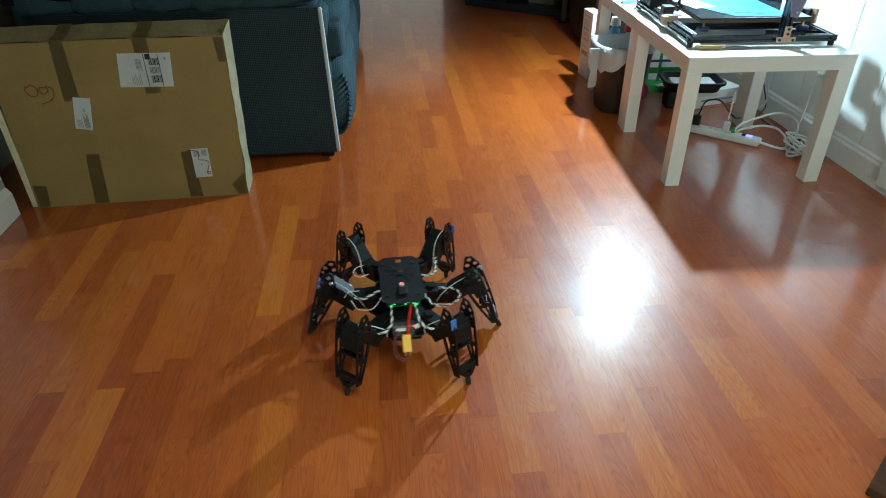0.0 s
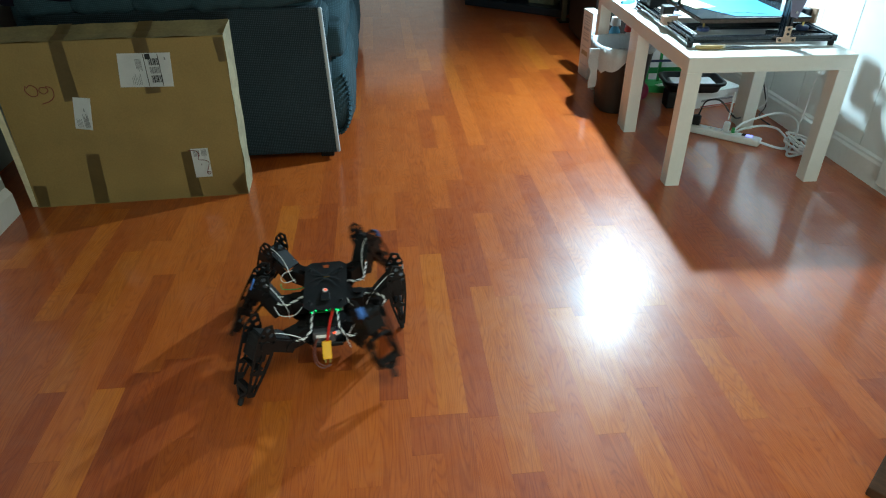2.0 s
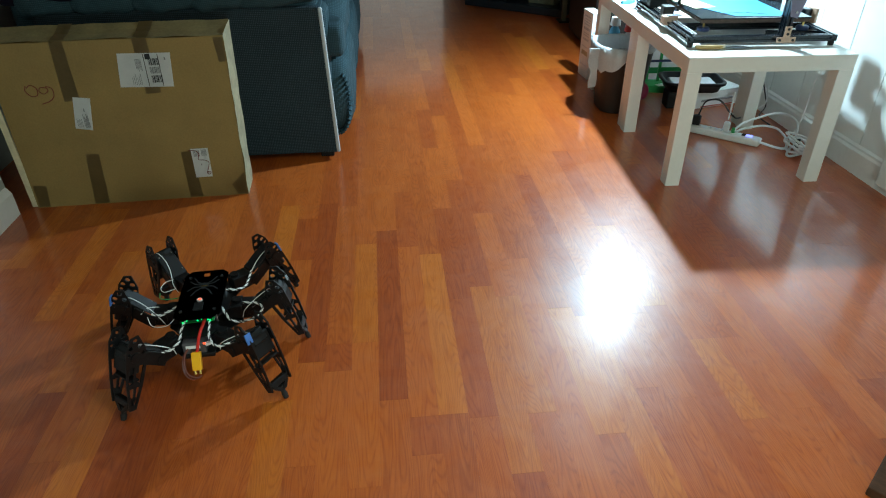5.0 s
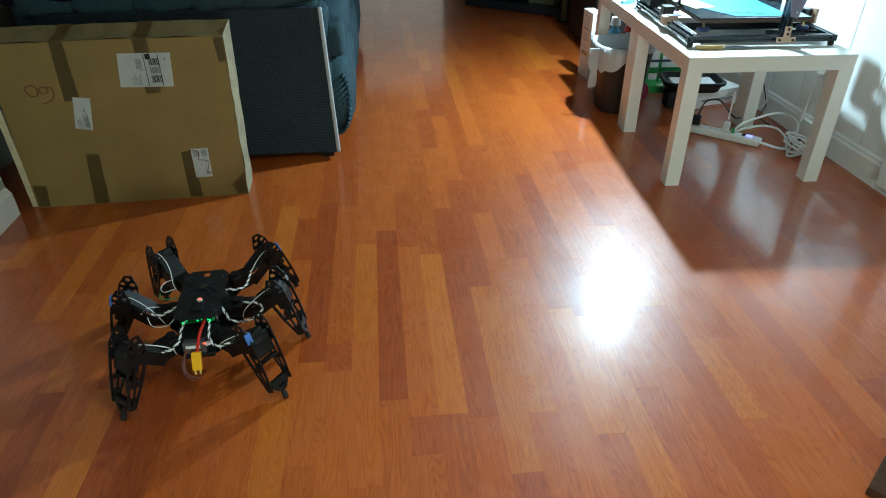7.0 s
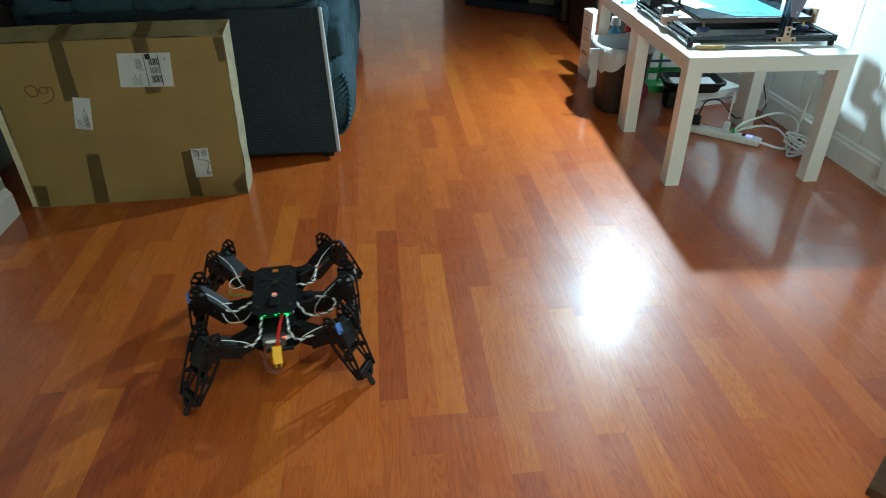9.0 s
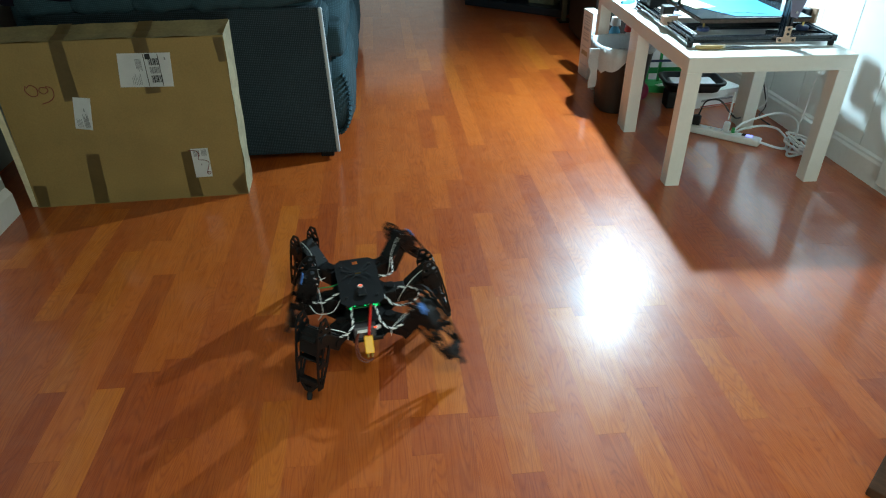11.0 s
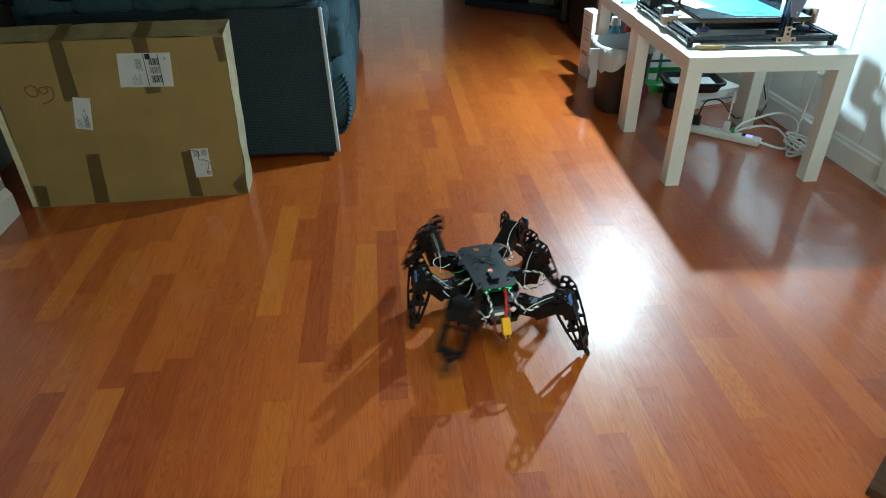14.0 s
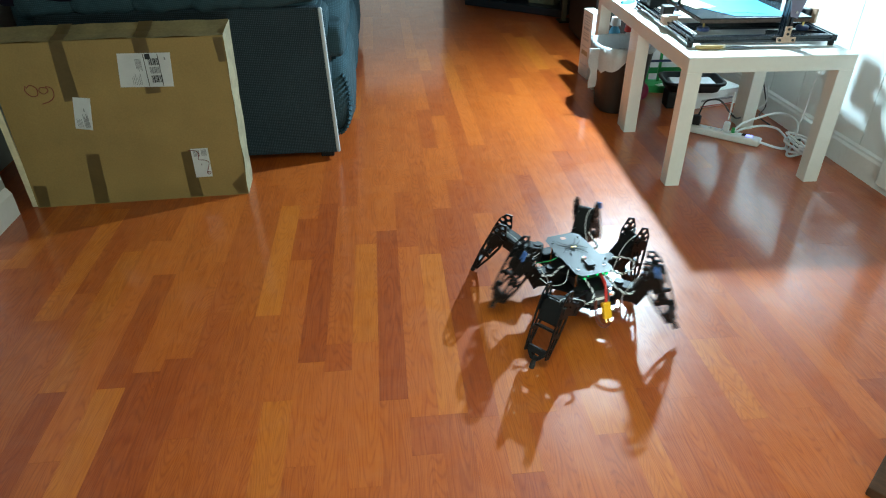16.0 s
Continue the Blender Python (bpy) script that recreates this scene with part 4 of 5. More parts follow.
def build_knife():
    k = empty("kitchen_knife", TABLE_M @ T((0.052, 0.098, 0.4508)) @ RZ(math.radians(-3)), label="knife with a pale wooden handle lying on the table", category="knife")
    part("handle", puff(0.095, 0.020, 0.013, 0.55, 20, 10), HANDLE, k, m=T((0.0475, 0, 0.0068)), smooth=True)
    part("ferrule", cyl((0.090, 0, 0.0068), (0.097, 0, 0.0068), 0.0070, seg=12), PALE_SHEET, k)
    part("blade", prism([(0.090, 0.007), (0.130, 0.014), (0.165, 0.012), (0.195, 0.002), (0.160, -0.011), (0.090, -0.007)], 0.0015, T((0, 0, 0.004))), BLADE, k, "dull steel blade")


build_knife()


def small_clutter():
    m = TABLE_M @ T((0.05, 0.70, 0.4505))
    p = empty("pliers", m @ RZ(0.6), label="small pliers with black and red grips on the table", category="tool")
    for s in (-1, 1):
        part("grip", tube([(0, s * 0.004, 0.006), (0.03, s * 0.012, 0.006), (0.075, s * 0.016, 0.006)], 0.0055, 6, 8), RUBBER if s > 0 else RED, p)
    part("jaw", prism([(0.0, -0.006), (-0.035, -0.002), (-0.035, 0.002), (0.0, 0.006)], 0.006, T((0, 0, 0.003))), STEEL, p)
    c = part("paper_scrap", prism([(0, 0), (0.05, 0.01), (0.06, 0.08), (0.01, 0.07)], 0.002, TABLE_M @ T((0.012, 0.63, 0.4505))), PAPER)
    tagged(c, label="white paper scrap on the table", category="paper")
    s = part("screwdriver", add_cyl(cyl((0, 0, 0.008), (0.06, 0.02, 0.008), 0.008, 0.007, 10), (0.06, 0.02, 0.008), (0.12, 0.04, 0.008), 0.0025, 0.0025, 8), CYAN, m=TABLE_M @ T((-0.005 + 0.02, 0.80, 0.4505)))
    tagged(s, label="blue handled screwdriver on the table", category="tool")


small_clutter()


# ---------------------------------------------------------------- beside and under the tables
def build_bin():
    b = empty("waste_bin", pose(1.055, 2.765, 0), label="dark brown plastic waste bin with a white liner", category="bin")
    def oval(z, rx, ry):
        return [Vector((math.copysign(abs(math.cos(a)) ** 0.7, math.cos(a)) * rx, math.copysign(abs(math.sin(a)) ** 0.7, math.sin(a)) * ry, z)) for a in (6.2832 * i / 36 for i in range(36))]
    def loft(rings):
        bm = bmesh.new()
        vs = [[bm.verts.new(v) for v in r] for r in rings]
        for a, c in zip(vs, vs[1:]):
            for i in range(36):
                bm.faces.new((a[i], a[(i + 1) % 36], c[(i + 1) % 36], c[i]))
        return bm, vs
    bm, vs = loft([oval(0.0, 0.085, 0.092), oval(0.008, 0.090, 0.098), oval(0.285, 0.122, 0.132), oval(0.290, 0.126, 0.136), oval(0.290, 0.118, 0.128), oval(0.012, 0.084, 0.092)])
    bm.faces.new(vs[0][::-1])
    bm.faces.new(vs[-1])
    part("shell", bm, BIN, b, smooth=True)
    rings = []
    for k, (z, f) in enumerate(((0.20, 0.90), (0.284, 0.93), (0.296, 0.99), (0.292, 1.06), (0.250, 1.06), (0.195, 1.05))):
        r = oval(z, 0.122 * f, 0.132 * f)
        if k >= 3:
            for i, v in enumerate(r):
                n = noise.noise(Vector((i * 0.55, k, 3)))
                v.z += 0.030 * n * (k - 2) / 2
                v.z = 0.285 + (v.z - 0.285) * max(0.12, min(1.0, 0.15 - v.x / 0.09))
                v.x *= 1 + 0.03 * noise.noise(Vector((i * 0.9, k, 8)))
                v.y *= 1 + 0.03 * noise.noise(Vector((i * 0.9, k, 5)))
        rings.append(r)
    bm, _ = loft(rings)
    part("liner", bm, BAG, b, "crumpled white bin liner", smooth=True)
    bm = prism([(-0.020, 0), (0.020, 0.0), (0.026, -0.06), (0.024, -0.165), (-0.008, -0.170), (-0.006, -0.10), (-0.024, -0.055)], 0.006, T((-0.150, -0.060, 0.285)) @ RX(math.pi / 2))
    bmesh.ops.subdivide_edges(bm, edges=bm.edges[:], cuts=2, use_grid_fill=True)
    for v in bm.verts:
        v.co += Vector((noise.noise(v.co * 40), noise.noise(v.co * 40 + Vector((9, 0, 0))), 0)) * 0.006
    part("liner_tail", bm, BAG, b, "twisted end of the bin liner")


build_bin()


def printed_carton(name, m, sx, sy, sz, label, stripes):
    c = empty(name, m, label=label, category="box")
    part("body", box(sx, sy, sz, T((0, 0, sz / 2)), 0.002), PAPER, c)
    for k, (z, h, material) in enumerate(stripes):
        part("print", box(sx * 0.7, 0.0008, h, T((0, -sy / 2 - 0.0006, z))), material, c)
        part("print", box(0.0008, sy * 0.6, h, T((-sx / 2 - 0.0006, 0, z))), material, c)
    return c


printed_carton("paper_carton", pose(1.058, 3.235, 0, 0, 0, 4), 0.050, 0.13, 0.325, "narrow white printed carton on the floor behind the bin",
               ((0.298, 0.007, PALE_INK), (0.283, 0.004, PALE_INK), (0.271, 0.004, PALE_INK), (0.259, 0.004, PALE_INK), (0.238, 0.012, PALE_INK), (0.216, 0.004, PALE_INK),
                (0.205, 0.004, PALE_INK), (0.186, 0.010, PALE_INK), (0.150, 0.004, PALE_INK), (0.120, 0.022, PALE_SHEET), (0.060, 0.004, PALE_INK)))
printed_carton("flat_carton", pose(1.494, 2.823, 0, 0, 0, 14), 0.26, 0.21, 0.076, "flat white printed carton on the floor under the table",
               ((0.006, 0.005, RED), (0.034, 0.010, GREY_INK)))
printed_carton("upright_carton", pose(1.435, 3.16, 0, 0, 0, -4), 0.33, 0.08, 0.27, "white carton with faint green print standing under the table", ((0.20, 0.012, PALE_INK), (0.16, 0.010, PALE_INK), (0.05, 0.03, GREEN)))


def build_tray():
    t = empty("plastic_tray", pose(1.390, 2.750, 0, 0, 0, -7), label="black plastic tray lying on a white carton under the table", category="tray")
    def ring(z, hx, hy, c):
        """A rectangle with rounded corners."""
        out = []
        for k, (sx, sy) in enumerate(((1, 1), (-1, 1), (-1, -1), (1, -1))):
            for i in range(6):
                a = math.pi / 2 * (k + i / 5)
                out.append(Vector((sx * (hx - c) + c * math.cos(a), sy * (hy - c) + c * math.sin(a), z)))
        return out
    bm = bmesh.new()
    rings = [ring(0.078, 0.104, 0.066, 0.03), ring(0.083, 0.112, 0.074, 0.035), ring(0.114, 0.124, 0.086, 0.04), ring(0.116, 0.135, 0.096, 0.045), ring(0.125, 0.137, 0.098, 0.046),
             ring(0.128, 0.134, 0.095, 0.045), ring(0.127, 0.122, 0.083, 0.04), ring(0.088, 0.108, 0.070, 0.035)]
    vs = [[bm.verts.new(v) for v in q] for q in rings]
    n = len(vs[0])
    for a, b in zip(vs, vs[1:]):
        for i in range(n):
            bm.faces.new((a[i], a[(i + 1) % n], b[(i + 1) % n], b[i]))
    bm.faces.new(vs[0][::-1])
    bm.faces.new(vs[-1])
    part("pan", bm, ACRYL, t, smooth=True)
    part("block", box(0.070, 0.08, 0.077, T((-0.075, -0.015, 0.0385)), 0.006), BLACK, t)
    part("insert", box(0.19, 0.12, 0.022, T((0.008, 0.004, 0.100)), 0.004), PAPER, t, "white pad lying in the tray")


build_tray()


def build_green():
    g = empty("plastic_stand", pose(1.285, 2.985, 0, 0, 0, -10), label="bright green plastic stand with upright posts on the floor", category="stand")
    part("base", box(0.13, 0.11, 0.035, T((0.03, 0, 0.0175)), 0.006), GREEN, g)
    part("post", box(0.013, 0.013, 0.20, T((0.055, 0.03, 0.134)), 0.002), GREEN, g)
    part("post", box(0.013, 0.013, 0.15, T((0.0, 0.03, 0.109)), 0.002), GREEN, g)
    part("crossbar", cyl((0.0, 0.03, 0.130), (0.12, -0.02, 0.150), 0.006, seg=10), KNOB, g)
    part("card", box(0.050, 0.03, 0.0015, T((0.06, -0.035, 0.0362)) @ RZ(0.5)), PAPER, g)


build_green()
ball = part("yarn_ball", add_cyl(puff(0.062, 0.062, 0.080, 0.9, 22, 14), (0, 0, 0.030), (0, 0, 0.045), 0.012, 0.010, 12), PINK, m=pose(1.205, 2.845, 0.040), smooth=True)
tagged(ball, label="small dark pink plastic ball on the floor", category="ball")


def bottle(m, material, cap, h, r, label):
    b = empty("bottle", m, label=label, category="bottle", group="bottles behind the bin")
    bm = bmesh.new()
    prof = [(0.0, 0.0), (r, 0.0), (r, h * 0.70), (r * 0.85, h * 0.80), (r * 0.4, h * 0.88), (r * 0.4, h * 0.92)]
    rings = [[bm.verts.new((q * math.cos(6.2832 * i / 20), q * math.sin(6.2832 * i / 20), z)) for i in range(20)] for q, z in prof[1:]]
    for a, c in zip(rings, rings[1:]):
        for i in range(20):
            bm.faces.new((a[i], a[(i + 1) % 20], c[(i + 1) % 20], c[i]))
    bm.faces.new(rings[0][::-1])
    bm.faces.new(rings[-1])
    part("body", bm, material, b, smooth=True)
    part("cap", cyl((0, 0, h * 0.88), (0, 0, h), r * 0.86, r * 0.70, 16), cap, b)
    part("label_band", cyl((0, 0, h * 0.34), (0, 0, h * 0.66), r * 1.02, r * 1.02, 20), material if material is CYAN else PAPER, b)


bottle(pose(1.140, 3.13, 0), CYAN, PLASTIC_W, 0.315, 0.030, "light blue bottle with a white cap")
bottle(pose(1.188, 3.06, 0), PLASTIC_W, RED, 0.300, 0.030, "white bottle with a red cap")


def build_power():
    a, b = Vector((1.275, 2.447, 0)), Vector((1.478, 2.258, 0))
    L = (b - a).length
    s = empty("power_strip", T(a) @ RZ(math.atan2(b.y - a.y, b.x - a.x)), label="white power strip with plugs, switched on, on the floor", category="power strip")
    part("housing", box(L, 0.048, 0.030, T((L / 2, 0, 0.0152)), 0.008, 3), PLASTIC_W, s)
    for k in range(4):
        x = 0.035 + 0.045 * k
        o = part("socket", box(0.030, 0.030, 0.0016, T((x, 0, 0.0305)), 0.0006, 1), LACK, s)
        for y in (-0.006, 0.006):
            part("slot", box(0.008, 0.0022, 0.001, T((x, y, 0.0314))), INK, o)
    part("switch", box(0.022, 0.014, 0.005, T((L - 0.045, 0, 0.0325)), 0.001), BLUE_LED, s, "glowing blue switch")
    part("switch", box(0.014, 0.016, 0.005, T((L - 0.066, 0, 0.0325)), 0.001), FOOT, s)
    part("plug", box(0.030, 0.026, 0.042, T((0.018, 0, 0.052)), 0.006), RUBBER, s, "black plug")
    part("plug", box(0.024, 0.022, 0.040, T((0.140, 0, 0.051)), 0.006), PLASTIC_W, s, "white plug")
    part("cable_tie", cyl((0.168, 0, 0.031), (0.168, 0, 0.052), 0.008, 0.006, 10), GREEN, s)
    white = empty("extension_cord", pose(0, 0, 0), label="coiled white extension cord on the floor", category="cable")
    part("lead", tube([(1.478, 2.258, 0.016), (1.53, 2.222, 0.006), (1.565, 2.215, 0.006), (1.585, 2.25, 0.010)], 0.0048, 8, 8), PLASTIC_W, white)
    for k in range(6):
        a0, rx, ry = 0.16 * (k - 2.5), 0.062 + 0.008 * (k % 3), 0.024 + 0.006 * (k % 2)
        c = Vector((1.580 + 0.010 * (k % 3), 2.178 + 0.024 * (k % 2), 0.008 + 0.0078 * k))
        pts = []
        for i in range(11):
            t = 6.2832 * i / 10
            q = Vector((rx * math.cos(t), ry * math.sin(t), 0.004 * math.sin(2 * t + k)))
            q.rotate(Euler((0.10 * (k % 2), 0, a0 + 1.15)))
            pts.append(c + q)
        part("loop", tube(pts, 0.0048, 5, 7), PLASTIC_W, white)
    part("cable_tie", box(0.020, 0.010, 0.046, T((1.588, 2.190, 0.030)) @ RZ(0.15), 0.003, 1), WIRE_K, white, "black tie")
    part("lead", tube([(1.398, 2.330, 0.040), (1.44, 2.350, 0.060), (1.52, 2.372, 0.075), (1.600, 2.385, 0.085), (1.648, 2.360, 0.080), (1.652, 2.310, 0.060), (1.605, 2.235, 0.030)], 0.0046, 8, 8), PLASTIC_W, white)
    part("lead", tube([(1.405, 2.327, 0.036), (1.46, 2.350, 0.040), (1.545, 2.372, 0.038), (1.592, 2.345, 0.034), (1.590, 2.275, 0.026), (1.580, 2.235, 0.022)], 0.0046, 8, 8), PLASTIC_W, white)
    blk = empty("black_cord", pose(0, 0, 0), label="black power cords hanging from the table to the power strip", category="cable")
    part("lead", tube([(1.291, 2.432, 0.074), (1.318, 2.445, 0.125), (1.375, 2.44, 0.128), (1.425, 2.42, 0.075), (1.48, 2.45, 0.045), (1.57, 2.52, 0.060), (1.640, 2.60, 0.130), (1.63, 2.62, 0.23), (1.60, 2.62, 0.33), (1.60, 2.62, 0.40)], 0.0034, 8, 7), WIRE_K, blk)
    part("lead", tube([(1.62, 2.44, 0.012), (1.60, 2.50, 0.030), (1.655, 2.56, 0.055), (1.662, 2.62, 0.12), (1.65, 2.66, 0.20)], 0.0028, 8, 7), WIRE_K, blk)
    gr = empty("charger_cable", pose(0, 0, 0), label="thin white charger cable from the power strip", category="cable")
    part("lead", tube([(1.378, 2.352, 0.080), (1.390, 2.37, 0.145), (1.420, 2.42, 0.165), (1.44, 2.46, 0.130), (1.47, 2.50, 0.05), (1.56, 2.56, 0.030), (1.640, 2.55, 0.060), (1.655, 2.58, 0.14)], 0.0026, 8, 7), PLASTIC_W, gr)
    o = empty("wall_plug", pose(1.690, 2.305, 0.27), label="white round plug in the panelled wall", category="plug")
    part("plate", box(0.006, 0.050, 0.072, T((0.003, 0, 0.012)), 0.002), PLASTIC_W, o)
    part("plug", puff(0.034, 0.034, 0.034, 0.8, 16, 10), PLASTIC_W, o, m=T((-0.015, 0, 0.012)), smooth=True)
    part("lead", tube([(-0.022, 0, 0.004), (-0.026, 0.004, -0.06), (-0.022, 0.012, -0.15), (-0.03, 0.015, -0.22), (-0.06, -0.01, -0.255)], 0.0032, 8, 7), PLASTIC_W, o)


build_power()


# ---------------------------------------------------------------- far end of the room
def build_far():
    c = empty("cabinet", pose(1.165, 3.50, 0, 0, 0, -2), label="tall dark brown cabinet in shadow beside the tables", category="cabinet")
    part("body", box(0.50, 0.62, 1.15, T((0.26, 0.32, 0.605)), 0.004), DARKWOOD, c)
    part("door", box(0.008, 0.58, 1.05, T((0.004, 0.32, 0.61)), 0.002, 1), DARKWOOD, c)
    part("plinth", box(0.46, 0.58, 0.04, T((0.27, 0.32, 0.02))), DARKWOOD, c)
    p = empty("floor_stand", pose(1.225, 4.40, 0), label="slim pale post on a dark foot", category="stand")
    part("post", box(0.030, 0.030, 1.0, T((0.015, 0.015, 0.51)), 0.003), OLIVE, p)
    part("foot", box(0.10, 0.10, 0.012, T((0.03, 0.03, 0.006)), 0.003), DARKWOOD, p)
    a = math.atan2(4.54 - 5.02, 1.226 - 0.655)
    b = empty("media_unit", T((0.655, 5.02, 0)) @ RZ(a), label="low dark media unit standing askew in the far corner", category="cabinet")
    part("base", box(0.80, 0.42, 0.055, T((0.38, 0.215, 0.0285)), 0.008), NAVY, b)
    part("back", box(0.78, 0.03, 1.10, T((0.38, 0.40, 0.60)), 0.004), DARKWOOD, b)
    part("shelf", box(0.78, 0.36, 0.03, T((0.38, 0.22, 0.42)), 0.004), NAVY, b)
    part("upright", box(0.03, 0.36, 1.09, T((0.015, 0.22, 0.60)), 0.004), DARKWOOD, b)
    part("upright", box(0.03, 0.36, 1.09, T((0.755, 0.22, 0.60)), 0.004), DARKWOOD, b)
    part("crate", box(0.20, 0.16, 0.14, T((0.57, 0.17, 0.127)), 0.006), OLIVE, b, "dull pale crate")
    part("speaker", cyl((0.30, 0.20, 0.12), (0.30, 0.06, 0.12), 0.062, 0.055, 28), NAVY, b, "round dark speaker")
    part("ring", tube([(0.30 + 0.060 * math.cos(6.2832 * i / 12), 0.055, 0.12 + 0.060 * math.sin(6.2832 * i / 12)) for i in range(13)], 0.004, 3, 6), STEEL, b)


build_far()

# Frame assumed round the added far light; the wall behind stays solid.
door = new("door_1")
tagged(door, label="assumed pale frame round the added light at the far wall", kind="structure")
for sx, sz, x, z in ((0.07, 1.40, -0.285, 0.70), (0.07, 1.40, 0.715, 0.70), (1.07, 0.07, 0.215, 1.435)):
    part("door_frame", box(sx, 0.05, sz, T((x, 6.972, z)), 0.004), TRIM, door)

# Unidentified dark thing, built as a slab placed to fit the camera's view.
board = part("wooden_board", box(0.46, 0.36, 0.022, T((0.23, -0.18, 0.0112)), 0.003), BOARD, m=T((0.846, 0.690, 0)) @ RZ(math.radians(39)))
tagged(board, label="unidentified dark brown thing built as a flat board", category="board")

# ---------------------------------------------------------------- floor strips
STRIP_W, STRIP_X0 = 0.06283, -0.1089
# strip column: end joints and tones where they stand out (0 dark, 1 middle, 2 light)
JOINTS = {-16: [(1.228, 0), (1.648, None)],
          -11: [(0.699, 0), (1.119, None)],
          -9: [(0.699, 2), (1.119, 0), (1.571, None)],
          -12: [(1.50, 0), (2.10, None)],
          -7: [(0.785, 0), (1.205, None)],
          -6: [(0.956, 0), (1.376, 0), (1.829, None)],
          -4: [(1.35, 2), (1.95, None)],
          -3: [(0.622, 2), (1.042, 1), (1.607, 0), (1.852, None)],
          -2: [(0.86, 1), (1.16, 0), (1.95, None)],
          -1: [(0.704, 1), (1.124, 0), (1.219, 1), (1.927, 0), (2.32, None)],
          0: [(0.799, 1), (1.219, 2), (1.676, None)],
          1: [(0.62, 1), (1.02, 0), (1.75, None)],
          2: [(0.444, 1), (0.864, 0), (0.965, 1), (1.648, 0), (2.008, None)],
          3: [(0.546, 1), (0.966, 2), (1.600, None)],
          4: [(0.951, 0), (1.371, 0), (2.382, 0), (2.821, None)],
          5: [(0.381, 0), (0.801, 2), (3.064, None)],
          6: [(0.951, 2), (1.371, None)],
          8: [(1.305, 1), (1.725, 1), (2.455, None)],
          9: [(1.68, 0), (2.1, None)],
          10: [(0.58, 1), (1.0, None)],
          12: [(1.289, 2), (1.709, None)],
          13: [(0.468, 1), (0.888, 2), (1.148, None)],
          18: [(0.556, 0), (0.976, None)]}


def build_floor():
    rnd = random.Random(5)
    unit = []
    for k in range(3):
        bm = bmesh.new()
        w = STRIP_W
        add_box(bm, w - 0.00006, 1.0, 0.008, T((0, 0, -0.004)))
        me = bpy.data.meshes.new("floor_strip")
        bm.to_mesh(me)
        bm.free()
        me.materials.append(STRIP[k])
        unit.append(me)
    pieces = []
    c0, c1 = math.floor((X_LEFT - STRIP_X0) / STRIP_W), math.ceil((X_RIGHT - STRIP_X0) / STRIP_W)
    for c in range(c0, c1):
        known = sorted(JOINTS.get(c, []))
        cuts = [(Y_BACK, None)]
        y = Y_BACK + rnd.uniform(0.1, 0.5)
        lo = known[0][0] if known else 99
        hi = known[-1][0] if known else -99
        while y < Y_FAR:
            if lo - 0.15 < y < hi + 0.25:
                if y < lo:
                    y = lo
                for q in known:
                    cuts.append(q)
                y = hi + rnd.uniform(0.3, 0.7)
                lo, hi = 99, -99
                continue
            cuts.append((y, None))
            y += rnd.choice((0.30, 0.42, 0.52, 0.60, 0.68, 0.84))
        cuts.append((Y_FAR, None))
        for (a, tone), (b, _) in zip(cuts, cuts[1:]):
            while b - a > 0.01:
                end = b if b - a < 0.95 else a + rnd.uniform(0.45, 0.70)
                t = tone if tone is not None else rnd.choice((0, 0, 1, 1, 1, 1, 1, 1, 2))
                pieces.append((STRIP_X0 + (c + 0.5) * STRIP_W, a, end, t))
                a, tone = end, None
    near = [q for q in pieces if -0.75 < q[0] < 1.05 and q[2] > 0.45 and q[1] < 3.6][:300]
    rest = [q for q in pieces if q not in near]
    for x, a, b, t in near:
        ob = new("floor_strip", unit[t])
        ob.parent = FLOOR
        ob.matrix_basis = T((x, (a + b) / 2, 0)) @ Matrix.Diagonal((1, b - a - 0.0003, 1, 1))
    for t in range(3):
        verts, faces = [], []
        for x, a, b, k in rest:
            if k != t:
                continue
            n, h = len(verts), STRIP_W / 2 - 0.00003
            verts += [(x - h, a, 0), (x + h, a, 0), (x + h, b - 0.0003, 0), (x - h, b - 0.0003, 0)]
            verts += [(p[0], p[1], -0.008) for p in verts[n:n + 4]]
            faces += [(n, n + 1, n + 2, n + 3)] + [(n + i, n + 4 + i, n + 4 + (i + 1) % 4, n + (i + 1) % 4) for i in range(4)]
        me = bpy.data.meshes.new("floor_strips")
        me.from_pydata(verts, [], faces)
        me.materials.append(STRIP[t])
        ob = new("floor_strips", me)
        ob.parent = FLOOR
        tagged(ob, kind="stuff")


build_floor()


# ---------------------------------------------------------------- movement
BODY = [(0.0, 0.016, 1.266, 2.3), (0.5, -0.049, 1.263, 2.1), (1.0, -0.076, 1.264, 1.6), (1.5, -0.116, 1.266, 2.4), (2.0, -0.161, 1.261, 2.4),
        (2.5, -0.225, 1.263, 3.0), (3.0, -0.291, 1.259, 2.9), (3.5, -0.357, 1.256, 3.2), (4.0, -0.388, 1.254, 3.8), (4.35, -0.424, 1.253, 3.6)]
BODY += [(4.7, -0.443, 1.253, 3.5), (5.5, -0.443, 1.253, 3.5), (7.0, -0.443, 1.253, 3.5), (7.5, -0.439, 1.249, 4.3), (8.0, -0.400, 1.248, 4.4), (8.5, -0.352, 1.252, 4.9), (9.0, -0.278, 1.255, 5.9)]
BODY += [(9.85, -0.190, 1.261, 6.9), (10.7, -0.112, 1.267, 7.8), (11.5, -0.033, 1.273, 8.6), (12.0, 0.037, 1.283, 8.7), (12.5, 0.108, 1.285, 8.2), (13.0, 0.152, 1.287, 8.7), (13.5, 0.187, 1.292, 10.0)]
